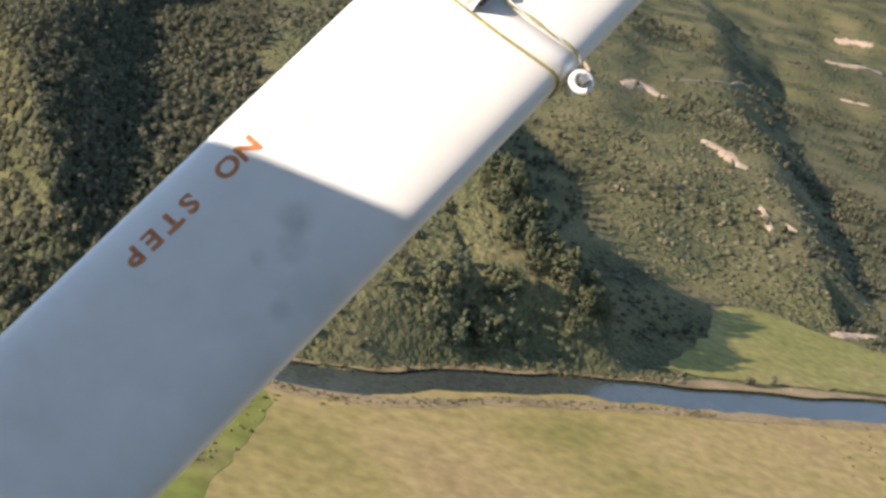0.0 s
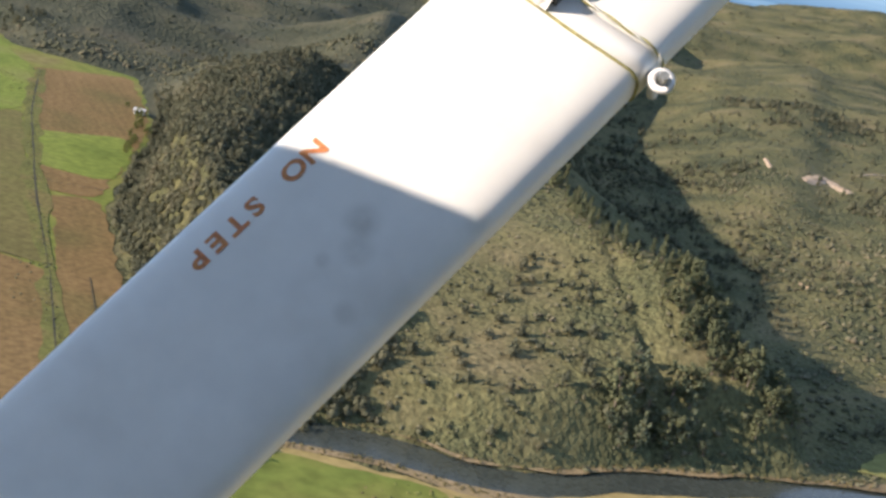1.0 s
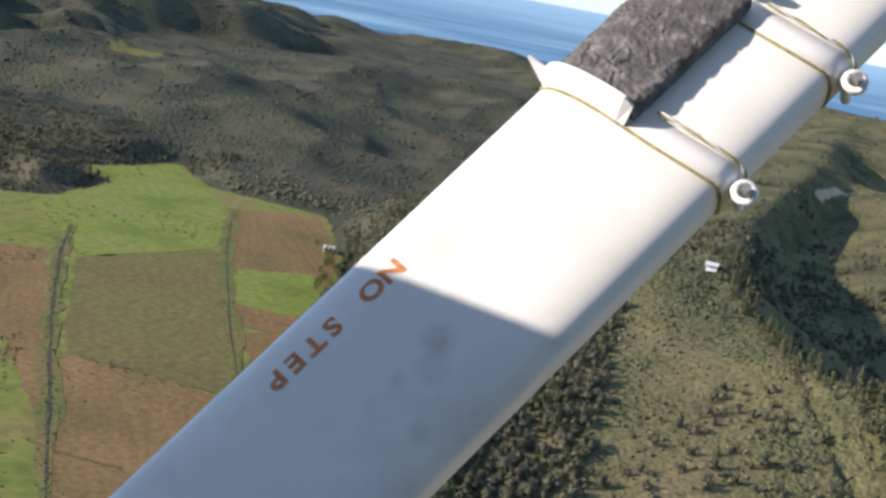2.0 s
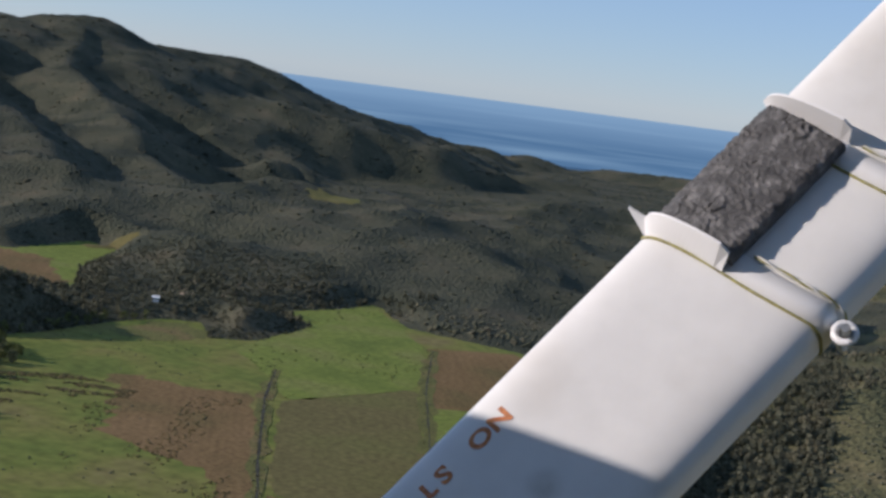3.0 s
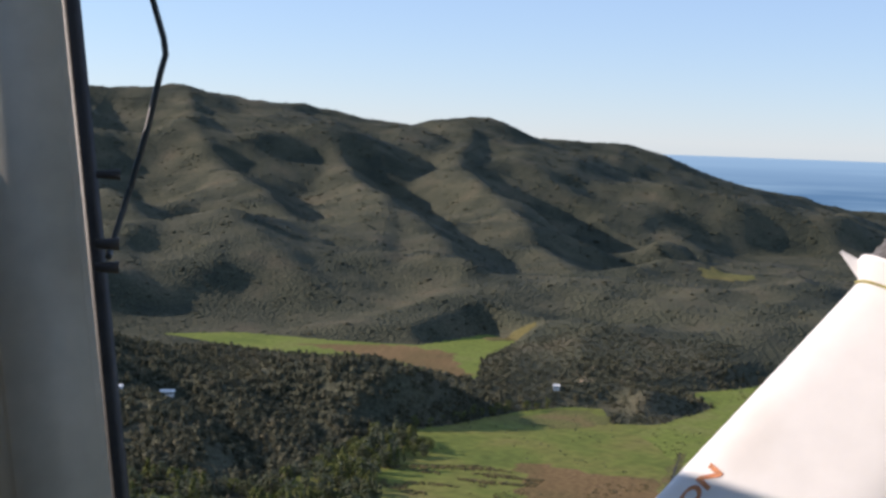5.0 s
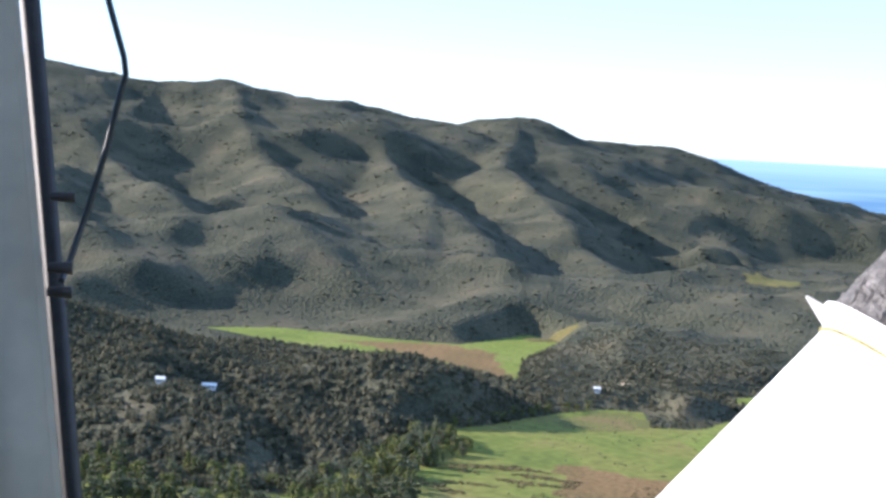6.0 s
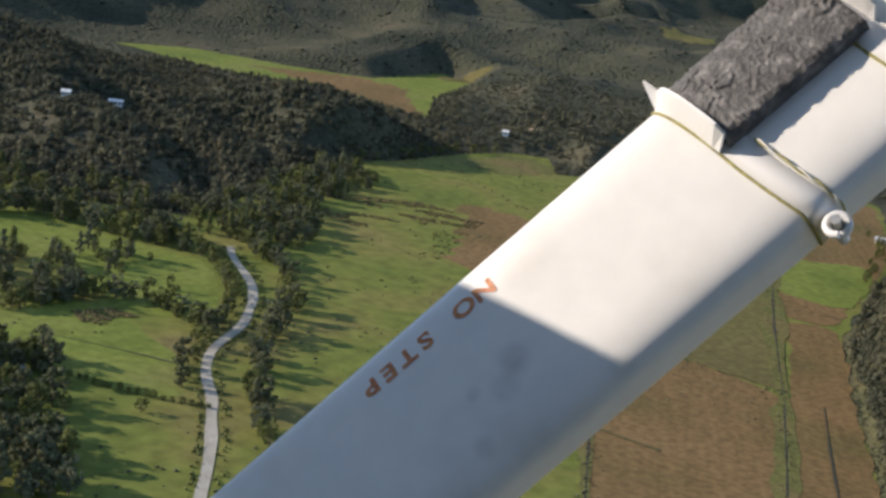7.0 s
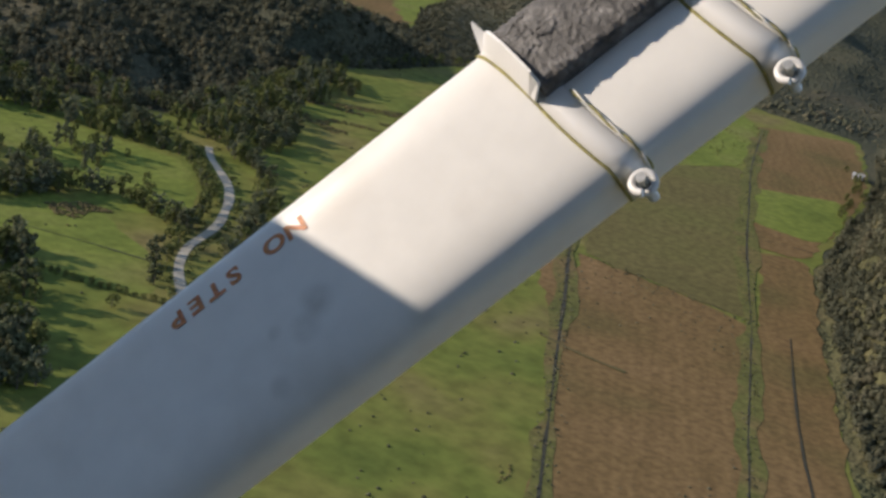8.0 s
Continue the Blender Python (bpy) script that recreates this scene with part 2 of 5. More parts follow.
# ---- the lie of the land: ridges as (azimuth, elevation from the aircraft, distance), side slope ----
RIDGES = [
    # the main range, down to the coast
    (0.25, 0.25, [(75, 2.5, 1900), (64, 2.4, 1900), (54, 2.0, 1900), (50, 1.4, 1900), (47, 1.6, 1900), (44.5, 1.2, 1920), (41.3, 1.05, 1950), (38.9, 0.25, 1960),
                  (35.8, 0.75, 1980), (33.1, 0.05, 2020), (30.2, -0.1, 2100), (27.8, -0.9, 2250), (25.2, -1.6, 2400),
                  (22.6, -2.45, 2450), (19.5, -2.65, 2450), (18.2, -2.35, 2450), (16.9, -2.85, 2400), (15, -2.5, 2400), (11.3, -2.4, 2300)]),
    (0.6, 0.5, [(54, 1.6, 1850), (53, 0.0, 1600), (50, -2.6, 1300), (47.5, -4.1, 1150), (45, -3.8, 1080), (43.6, -4.7, 1010), (42, -5.7, 960), (40.2, -6.9, 920)]),
    (0.76, 0.45, [(41.3, 0.8, 1930), (41.1, -0.9, 1600), (39.2, -2.5, 1350), (39.3, -4.5, 1120), (39.9, -6.2, 1000)]),
    (0.72, 0.4, [(39.2, -2.6, 1340), (37.1, -4.1, 1150), (36.5, -4.6, 1090), (35.8, -6.6, 980), (35.5, -7.7, 900)]),
    (0.76, 0.45, [(45.1, -3.85, 1085), (45.7, -5.5, 990), (46.3, -7.5, 905)]),
    (0.7, 0.45, [(47.5, -3.9, 1150), (48.6, -4.2, 1080), (50.2, -6.2, 960)]),
    (0.7, 0.45, [(35.8, 0.5, 1950), (36.4, -1.0, 1650), (34.6, -2.4, 1420), (32.4, -4.4, 1180), (31.2, -5.9, 1030)]),
    (0.5, 0.4, [(30.2, -0.2, 2080), (29.5, -2.0, 1750), (27.0, -3.6, 1500)]),
    (0.7, 0.45, [(47, 1.5, 1880), (46.7, 0.0, 1620), (44.9, -1.4, 1420), (43.4, -2.8, 1280), (42.2, -4.2, 1160)]),
    (0.6, 0.45, [(50, 1.3, 1880), (52.5, -1.2, 1500), (55, -2.6, 1200), (52.5, -4.6, 1010), (50.5, -6.0, 930)]),
    # apron of foothills below the range
    (0.13, 0.13, [(54, -3.6, 1150), (47, -4.4, 1090), (41, -4.9, 1060), (36, -5.3, 1040), (31, -5.4, 1080)]),
    # wooded rise behind the fields
    (0.06, 0.06, [(30, -5.4, 1150), (25.7, -5.3, 1020), (21, -4.9, 1150), (16, -4.4, 1250), (11, -4.2, 1300)]),
    (0.10, 0.10, [(31.0, -8.4, 830), (27, -7.3, 860), (22, -7.0, 880), (18, -7.0, 880)]),
    (0.3, 0.5, [(43.0, -9.0, 640), (41.0, -9.2, 620), (38, -9.6, 590), (35, -10.1, 570), (33.4, -10.9, 560)]),
    (0.4, 0.75, [(31.2, -9.6, 650), (29.8, -9.0, 655), (28.4, -8.95, 658), (26.9, -9.6, 655)]),
    # dark hill beside the meadow
    (0.35, 0.38, [(68, -4.0, 800), (57, -5.9, 720), (54.3, -6.9, 700), (50.5, -7.8, 675), (47.2, -9.0, 640), (44.9, -10.2, 595), (42.0, -12.2, 530)]),
    (0.5, 0.25, [(50.6, -8.4, 650), (49.6, -9.3, 610), (48.0, -10.4, 565), (46.3, -12.0, 520), (45.2, -13.6, 485)]),
    # near spur with its shaded side
    (1.5, 0.22, [(-2.0, -3.2, 1500), (-1.0, -4.6, 1100), (0.8, -6.8, 800), (1.6, -9.0, 500), (-1.5, -11.5, 411)]),
    (1.4, 0.65, [(-1.5, -11.5, 411), (-5.0, -12.4, 384), (-5.8, -12.8, 375), (-6.9, -14.2, 364), (-8.8, -15.2, 358), (-10.5, -16.2, 355), (-12.2, -17.6, 353)]),
    (0.4, 0.22, [(1.6, -9.5, 530), (4.0, -12.5, 440), (5.5, -16.5, 360), (5.0, -19.5, 325)]),
    (0.72, 0.5, [(8, -5.5, 860), (11.6, -8.2, 560), (13.6, -11.2, 420), (14.4, -14.2, 345), (14.2, -18.2, 300)]),
    # bare-scarred hill across the side valley
    (0.6, 0.2, [(-10.0, -3.2, 1500), (-11.0, -4.2, 1150), (-13.0, -7.0, 790), (-16.2, -10.2, 570), (-18.5, -12.0, 505)]),
    (0.35, 0.24, [(-8.0, -3.8, 1250), (-8.5, -7.0, 800), (-9.0, -9.5, 640)]),
    (0.2, 0.16, [(8, -2.8, 1900), (2, -2.7, 1750), (-3.0, -2.5, 1700), (-5, -2.15, 1700), (-6.5, -1.8, 1700), (-10, -1.0, 1700), (-14, -0.8, 1700), (-20, -0.8, 1700), (-45, -0.6, 1700)]),
]


def ridge_nodes(nodes):
    return [(-math.sin(radians(a)) * d, math.cos(radians(a)) * d, PLAN_ALT + d * math.tan(radians(e)) - 3.0) for a, e, d in nodes]


RIDGES = [(s, t, ridge_nodes(n)) for s, t, n in RIDGES]
RIVER = [(-54, 285), (-48, 286), (-41, 287), (-27, 291), (-16, 291), (-4, 288), (6, 290), (19, 296), (32, 307), (50, 317), (72, 328), (95, 338), (122, 351), (153, 366), (240, 400), (420, 470), (900, 640)]
ROAD = [(-292, 318), (-285, 311), (-264, 297.5), (-251, 285), (-237, 265.5), (-231, 249), (-221.5, 236.5), (-206, 223.5), (-188, 205), (-160, 172), (-120, 120)]
DITCH = [(-256, 500), (-236, 455), (-197, 380), (-172, 335), (-147, 290), (-125, 250), (-103, 210), (-80, 165)]
LINE2 = [(-230, 600), (-200, 520), (-153, 412), (-122, 347), (-91, 276), (-66, 222), (-42, 170)]


def seg_distance(x, y, line):
    """Distance to a plan line, and the share along it."""
    best = np.full(x.shape, 1e9)
    for (ax, ay), (bx, by) in zip(line, line[1:]):
        dx, dy = bx - ax, by - ay
        t = np.clip(((x - ax) * dx + (y - ay) * dy) / (dx * dx + dy * dy), 0, 1)
        best = np.minimum(best, np.hypot(x - ax - t * dx, y - ay - t * dy))
    return best


FIELDS = [
    ("valley_floor", [(-440, 200), (-425, 305), (-366, 306), (-322, 335), (-364, 442), (-352, 478), (-349, 524), (-340, 550), (-325, 560), (-305, 530), (-289, 545), (-291, 602), (-318, 622), (-305, 657), (-300, 690), (-260, 642), (-198, 636), (-167, 562), (-153, 520), (-147, 482), (-130, 407), (-103, 348), (-75, 292), (-54, 252), (-20, 160), (-160, 90), (-300, 100)], 0.05, "grass", "grassy flat valley floor"),
    ("meadow", [(-430, 215), (-420, 300), (-366, 302), (-318, 330), (-358, 445), (-350, 480), (-347, 522), (-326, 556), (-306, 529), (-290, 530), (-255, 500), (-197, 380), (-103, 210), (-75, 150), (-160, 110), (-300, 120)], 0.10, "grass", "green grazed meadow with scattered rushes"),
    ("bright_paddock", [(-390, 287), (-366, 298), (-321, 292), (-285, 300), (-262, 285), (-246, 265), (-258, 250), (-300, 258), (-370, 262)], 0.14, "bright", "bright green lawn-like paddock among trees"),
    ("bright_paddock", [(-330, 235), (-262, 246), (-228, 236), (-208, 219), (-236, 205), (-300, 196)], 0.14, "bright", "bright green paddock beside the gravel road"),
    ("pasture", [(-288, 522), (-287, 545), (-289, 600), (-316, 622), (-304, 655), (-299, 686), (-262, 638), (-234, 600), (-203, 520), (-228, 458), (-255, 490)], 0.14, "bright", "bright green pasture at the foot of the woods"),
    ("olive_field", [(-230, 455), (-203, 517), (-154, 412), (-123, 350), (-144, 352), (-178, 352)], 0.14, "olive", "smooth olive-green field between drains"),
    ("rush_field", [(-178, 351), (-144, 351), (-122, 349), (-91, 274), (-65, 218), (-40, 165), (-80, 160), (-103, 206)], 0.14, "brown", "brown rush-grown field"),
    ("rush_patch", [(-292, 437), (-284, 446), (-262, 446), (-240, 458), (-205, 398), (-180, 346), (-176, 326), (-198, 360), (-217, 361), (-243, 372), (-258, 383), (-257, 396), (-276, 417)], 0.14, "brown", "brown rushes in the green meadow"),
    ("dry_patch", [(-338, 505), (-338, 535), (-326, 552), (-306, 527), (-312, 505)], 0.18, "verge", "tan dry patch below the woods"),
    ("rush_field", [(-232, 602), (-200, 632), (-168, 560), (-156, 525), (-138, 424), (-152, 418), (-196, 514)], 0.14, "brown", "brown field below the wooded rise"),
    ("pasture", [(-188, 490), (-158, 514), (-147, 480), (-142, 446), (-164, 444)], 0.19, "bright", "narrow green pasture strip"),
    ("rush_field", [(-150, 415), (-138, 424), (-127, 404), (-102, 347), (-76, 295), (-56, 250), (-28, 170), (-63, 216), (-89, 274), (-121, 350)], 0.14, "brown", "brown rushy ground along a drain"),
    ("rush_strip", [(-222, 425), (-198, 378), (-173, 333), (-149, 300), (-154, 297), (-182, 335), (-207, 375), (-234, 424)], 0.17, "brown", "brown rushy strip along the ditch"),
    ("far_field", [(-625, 568), (-602, 606), (-540, 626), (-500, 648), (-502, 718), (-472, 706), (-446, 634), (-405, 572), (-476, 588), (-547, 566)], 0.14, "bright", "far green field under the mountains"),
    ("rush_patch", [(-548, 600), (-505, 640), (-470, 640), (-410, 576), (-476, 592)], 0.2, "brown", "brown rush patch in the far field"),
    ("dry_meadow", [(-52, 274), (-30, 279), (-16, 277), (8, 281), (28, 299), (52, 313), (76, 324), (98, 332), (152, 355), (420, 455), (400, 60), (0, 60), (-28, 165)], 0.15, "tan", "dry tan grass beside the river"),
    ("pasture", [(-50, 272), (-20, 275), (-4, 277), (-10, 240), (-14, 200), (-45, 215)], 0.2, "grass", "green grass corner by the river"),
    ("dry_meadow", [(88, 353), (98, 372), (108, 392), (116, 424), (131, 437), (160, 424), (230, 424), (300, 440), (240, 412), (153, 379), (120, 364)], 0.2, "flat", "olive-green flat in the side valley"),
]


def inside(x, y, poly):
    hit = np.zeros(x.shape, bool)
    for (ax, ay), (bx, by) in zip(poly, poly[1:] + poly[:1]):
        cross = ((ay > y) != (by > y))
        hit ^= cross & (x < (bx - ax) * (y - ay) / (by - ay + 1e-9) + ax)
    return hit


def land(x, y):
    """Height of the ground."""
    x, y = np.asarray(x, float), np.asarray(y, float)
    h = np.zeros(x.shape)
    wob = fbm(x, y, 160.0, 11, 3)
    soft_join = 5.0 + 15.0 * np.clip((np.hypot(x, y) - 850) / 200, 0, 1) * np.clip((1800 - np.hypot(x, y)) / 350, 0, 1)
    for left, right, nodes in RIDGES:
        top = np.full(x.shape, -1e3)
        for (ax, ay, az), (bx, by, bz) in zip(nodes, nodes[1:]):
            dx, dy = bx - ax, by - ay
            t = np.clip(((x - ax) * dx + (y - ay) * dy) / (dx * dx + dy * dy), 0, 1)
            dist = np.hypot(x - ax - t * dx, y - ay - t * dy)
            slope = np.where(dx * (y - ay) - dy * (x - ax) > 0, left, right)
            z = az + (bz - az) * t
            top = np.maximum(top, z - slope * (np.sqrt(dist * dist + 64) - 8) * (1 + 0.25 * wob))
        both = np.clip(np.minimum(h, top) / 6.0, 0, 1)
        h = np.maximum(h, top) + 0.32 * soft_join * np.exp(-np.abs(h - top) / soft_join) * both
    lift = np.clip(h / 14.0, 0, 1)
    gully = fbm(x, y, 210.0, 3, 4, True)
    far_off = np.clip((np.hypot(x, y) - 800) / 300, 0, 1)
    h = h + lift * ((gully - 0.8) * np.clip(h * 0.13, 0, 13) * (1 - 0.35 * far_off) + fbm(x, y, 45.0, 7, 3) * 1.5)
    away = np.hypot(x, y)
    fold = np.clip((away - 800) / 200, 0, 1) * np.clip((1850 - away) / 250, 0, 1)
    h = h + lift * fold * (fbm(x, y, 290.0, 15, 3, True) - 0.7) * np.clip(h * 0.1, 0, 12)
    # hummocks of the wooded rise
    side = np.degrees(np.arctan2(-x, y))
    rise = np.clip((side - 6) / 4, 0, 1) * np.clip((35 - side) / 3, 0, 1) * np.clip((away - 620) / 90, 0, 1) * np.clip((1900 - away) / 500, 0, 1)
    foot = np.clip((side - 33) / 3, 0, 1) * np.clip((58 - side) / 3, 0, 1) * np.clip((away - 780) / 80, 0, 1) * np.clip((1150 - away) / 150, 0, 1)
    h = h + lift * (rise + foot) * (fbm(x, y, 150.0, 27, 3, True) - 0.35) * 9.0
    # knolls on the dark hill
    knoll = np.clip((side - 34) / 4, 0, 1) * np.clip((away - 330) / 50, 0, 1) * np.clip((700 - away) / 90, 0, 1)
    h = h + lift * knoll * (fbm(x, y, 80.0, 29, 3) * 8.5 + 1.0)
    h = np.maximum(h, 0.0)
    away = seg_distance(x, y, RIVER)
    h = h * np.clip((away - 9) / 13.0, 0, 1)
    for _, poly, *_ in FIELDS:
        near = seg_distance(x, y, poly + poly[:1])
        h = h * np.where(inside(x, y, poly), 0.0, np.clip((near - 1.5) / 16.0, 0, 1))
    h = h - 2.6 * np.clip(1.0 - (away - 5.0) / 3.0, 0, 1)
    r = np.hypot(x, y)
    az = np.degrees(np.arctan2(-x, y))
    coast = np.interp(az, [-180, -40, -20, 0, 10, 28, 40, 60, 180], [2300, 2300, 2100, 2150, 2480, 2520, 2540, 2560, 2560])
    return h - 14.0 * np.clip((r - coast) / 120.0, 0, 1)


def spot(az, el, start=200.0):
    """Where the way out from the aircraft at this azimuth and elevation meets the ground."""
    d = np.arange(start, 3000.0, 1.5)
    a = radians(az)
    x, y, z = -math.sin(a) * d, math.cos(a) * d, PLAN_ALT + d * math.tan(radians(el))
    below = np.nonzero(land(x, y) >= z)[0]
    i = below[0] if len(below) else len(d) - 1
    return float(x[i]), float(y[i]), float(land(x[i:i + 1], y[i:i + 1])[0])


# ---- ground ----
azs = np.concatenate([np.arange(-180, -26, 3.0), np.arange(-26, 60, 0.19), np.arange(60, 180, 3.0)])
rs = np.concatenate([np.geomspace(0.4, 200, 30)[:-1], np.geomspace(200, 900, 175)[:-1], np.geomspace(900, 2600, 120)[:-1], np.geomspace(2600, 2690, 4)])
aa, rr = np.meshgrid(np.radians(azs), rs, indexing="ij")
gx, gy = -np.sin(aa) * rr, np.cos(aa) * rr
gz = land(gx, gy)
na, nr = gx.shape
ii, jj = np.meshgrid(np.arange(na), np.arange(nr - 1), indexing="ij")
nxt = (ii + 1) % na
quads = np.stack([ii * nr + jj, ii * nr + jj + 1, nxt * nr + jj + 1, nxt * nr + jj], -1).reshape(-1, 4)
gverts = np.stack([gx, gy, gz], -1).reshape(-1, 3)
ground_mesh = mesh_from("ground", gverts, quads, M["scrub_ground"], True)
ground_mesh.materials.append(M["forest_ground"])
mid = gverts[quads].mean(1)
mid_r, mid_az = np.hypot(mid[:, 0], mid[:, 1]), np.degrees(np.arctan2(-mid[:, 0], mid[:, 1]))
closed = (mid_az > 4 + 5 * fbm(mid[:, 0], mid[:, 1], 120.0, 61, 3)) & (mid_r > 560 + 120 * fbm(mid[:, 0], mid[:, 1], 140.0, 62, 3)) | (mid_az > 33)
ground_mesh.polygons.foreach_set("material_index", closed.astype(np.int32))
ground = tagged(new("ground", ground_mesh), "scrub-covered hills round a flat farmed valley", "ground", kind="structure")


def disc(name, r0, r1, z, mat, n=96):
    v, f = [], []
    for i in range(n):
        a = 2 * math.pi * i / n
        v += [(r0 * math.cos(a), r0 * math.sin(a), z), (r1 * math.cos(a), r1 * math.sin(a), z)]
        j = (i + 1) % n
        f.append((2 * i, 2 * i + 1, 2 * j + 1, 2 * j))
    return new(name, mesh_from(name, v, f, mat))


tagged(disc("sea", 1500, 2711, -6.0, M["sea"]), "open blue sea out to the horizon", "sea", kind="structure")


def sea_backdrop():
    """The farthest water as a glowing backdrop beyond the sheet, up to the horizon."""
    m = bpy.data.materials.new("far_sea_glow")
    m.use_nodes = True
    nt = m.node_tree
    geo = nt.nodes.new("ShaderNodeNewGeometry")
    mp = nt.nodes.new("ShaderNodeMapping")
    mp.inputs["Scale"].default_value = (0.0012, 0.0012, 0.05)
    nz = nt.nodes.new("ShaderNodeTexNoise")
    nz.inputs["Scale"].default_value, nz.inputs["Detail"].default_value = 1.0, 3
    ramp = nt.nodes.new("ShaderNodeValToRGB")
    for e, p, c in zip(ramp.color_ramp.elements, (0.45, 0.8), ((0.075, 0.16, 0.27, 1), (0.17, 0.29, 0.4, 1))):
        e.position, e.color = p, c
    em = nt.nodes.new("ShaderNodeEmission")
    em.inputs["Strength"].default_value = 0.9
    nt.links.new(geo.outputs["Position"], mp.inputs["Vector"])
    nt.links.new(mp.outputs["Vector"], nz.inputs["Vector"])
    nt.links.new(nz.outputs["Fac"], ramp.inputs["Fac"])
    # sea haze put into the colour: paler with height, toward the horizon
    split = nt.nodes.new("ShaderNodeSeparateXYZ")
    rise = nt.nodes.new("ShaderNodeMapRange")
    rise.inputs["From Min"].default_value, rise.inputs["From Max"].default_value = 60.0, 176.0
    painted_haze = nt.nodes.new("ShaderNodeMix")
    painted_haze.data_type = "RGBA"
    painted_haze.inputs["B"].default_value = (0.19, 0.32, 0.45, 1)
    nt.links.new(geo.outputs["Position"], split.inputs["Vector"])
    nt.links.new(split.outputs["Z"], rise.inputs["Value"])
    nt.links.new(rise.outputs["Result"], painted_haze.inputs["Factor"])
    nt.links.new(ramp.outputs["Color"], painted_haze.inputs["A"])
    nt.links.new(painted_haze.outputs["Result"], em.inputs["Color"])
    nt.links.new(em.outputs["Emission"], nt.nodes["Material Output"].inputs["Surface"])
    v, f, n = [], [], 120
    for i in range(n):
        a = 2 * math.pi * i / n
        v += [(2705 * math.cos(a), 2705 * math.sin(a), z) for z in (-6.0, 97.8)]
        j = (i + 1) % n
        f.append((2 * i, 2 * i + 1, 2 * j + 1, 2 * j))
    return tagged(new("backdrop", mesh_from("backdrop", v, f, m)), "glowing backdrop of distant blue sea with haze painted toward the horizon", "sea", kind="structure")


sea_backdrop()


# ---- fields, tracks and water on the valley floor ----
def resample(line, step):
    pts = []
    for (ax, ay), (bx, by) in zip(line, line[1:]):
        n = max(1, int(math.hypot(bx - ax, by - ay) / step))
        pts += [(ax + (bx - ax) * i / n, ay + (by - ay) * i / n) for i in range(n)]
    pts.append(line[-1])
    for _ in range(2):
        pts = [pts[0]] + [tuple((p[k] + 2 * q[k] + r[k]) / 4 for k in (0, 1)) for p, q, r in zip(pts, pts[1:], pts[2:])] + [pts[-1]]
    return pts


def field(name, poly, z, mat, label, ragged=1.5):
    """A flat sheet with a slightly wandering edge."""
    rnd = random.Random(len(poly) * 7 + int(abs(poly[0][0])))
    pts = [(x + rnd.uniform(-ragged, ragged), y + rnd.uniform(-ragged, ragged)) for x, y in resample(poly + poly[:1], 5.0)[:-1]]
    bm = bmesh.new()
    bm.faces.new([bm.verts.new((x, y, z)) for x, y in pts])
    bmesh.ops.triangulate(bm, faces=bm.faces[:])
    bmesh.ops.recalc_face_normals(bm, faces=bm.faces[:])
    if bm.faces and sum(f.normal.z for f in bm.faces) < 0:
        bmesh.ops.reverse_faces(bm, faces=bm.faces[:])
    return tagged(part(name, bm, mat, smooth=False), label, "field", kind="structure")


def strip(name, line, width, z, mat, label, category, wobble=0.0):
    pts = resample(line, 4.0)
    v, f = [], []
    for i, (x, y) in enumerate(pts):
        ax, ay = pts[max(0, i - 1)]
        bx, by = pts[min(len(pts) - 1, i + 1)]
        d = math.hypot(bx - ax, by - ay)
        nx, ny = -(by - ay) / d, (bx - ax) / d
        w0, w1 = (width / 2 + wobble * float(value_noise(np.array([i / 2.3]), np.array([k]), 77)[0]) for k in (0.0, 40.0))
        v += [(x + nx * w0, y + ny * w0, z), (x - nx * w1, y - ny * w1, z)]
        if i:
            f.append((2 * i - 2, 2 * i - 1, 2 * i + 1, 2 * i))
    return tagged(new(name, mesh_from(name, v, f, mat)), label, category, kind="structure")


for fname, poly, fz, fm, flabel in FIELDS:
    field(fname, poly, fz, M[fm], flabel, 4.0 if "patch" in fname else 1.2)
tagged(strip("river", RIVER, 14.5, -0.45, M["water"], "dark slow river winding past the spur", "river"), kind="structure")
strip("road", ROAD, 2.5, 0.26, M["gravel"], "pale gravel farm road", "road", 0.3)
strip("drain_margin", DITCH, 5.0, 0.21, M["verge"], "rough grassy margin of the drain", "grass verge", 1.8)
strip("drain_margin", LINE2, 6.0, 0.21, M["verge"], "rough grassy margin of the drain", "grass verge", 1.8)
strip("drain", DITCH, 0.8, 0.25, M["ditch"], "dark straight drainage ditch", "ditch", 0.3)
strip("drain", LINE2, 0.45, 0.25, M["ditch"], "narrow dark drain along the fields", "ditch", 0.18)
strip("drain", [(-112, 349), (-94, 309), (-80, 280), (-64, 250)], 0.5, 0.27, M["ditch"], "narrow dark drain along the fields", "ditch", 0.2)
strip("drain", [(-170, 425), (-156, 430), (-140, 435)], 0.3, 0.27, M["ditch"], "faint ditch across the olive field", "ditch", 0.12)
strip("drain", [(-260, 221), (-237, 230), (-220, 235)], 0.5, 0.27, M["ditch"], "narrow ditch across the paddock", "ditch", 0.2)
strip("field_track", [(-150, 286), (-138, 284), (-126, 285)], 1.6, 0.28, M["bracken"], "muddy track over the ditch", "track", 0.4)


# ---- woods ----
def ico(sub):
    bm = bmesh.new()
    bmesh.ops.create_icosphere(bm, subdivisions=sub, radius=1.0)
    bm.verts.ensure_lookup_table()
    v = np.array([p.co[:] for p in bm.verts])
    f = np.array([[p.index for p in q.verts] for q in bm.faces])
    bm.free()
    return v, f


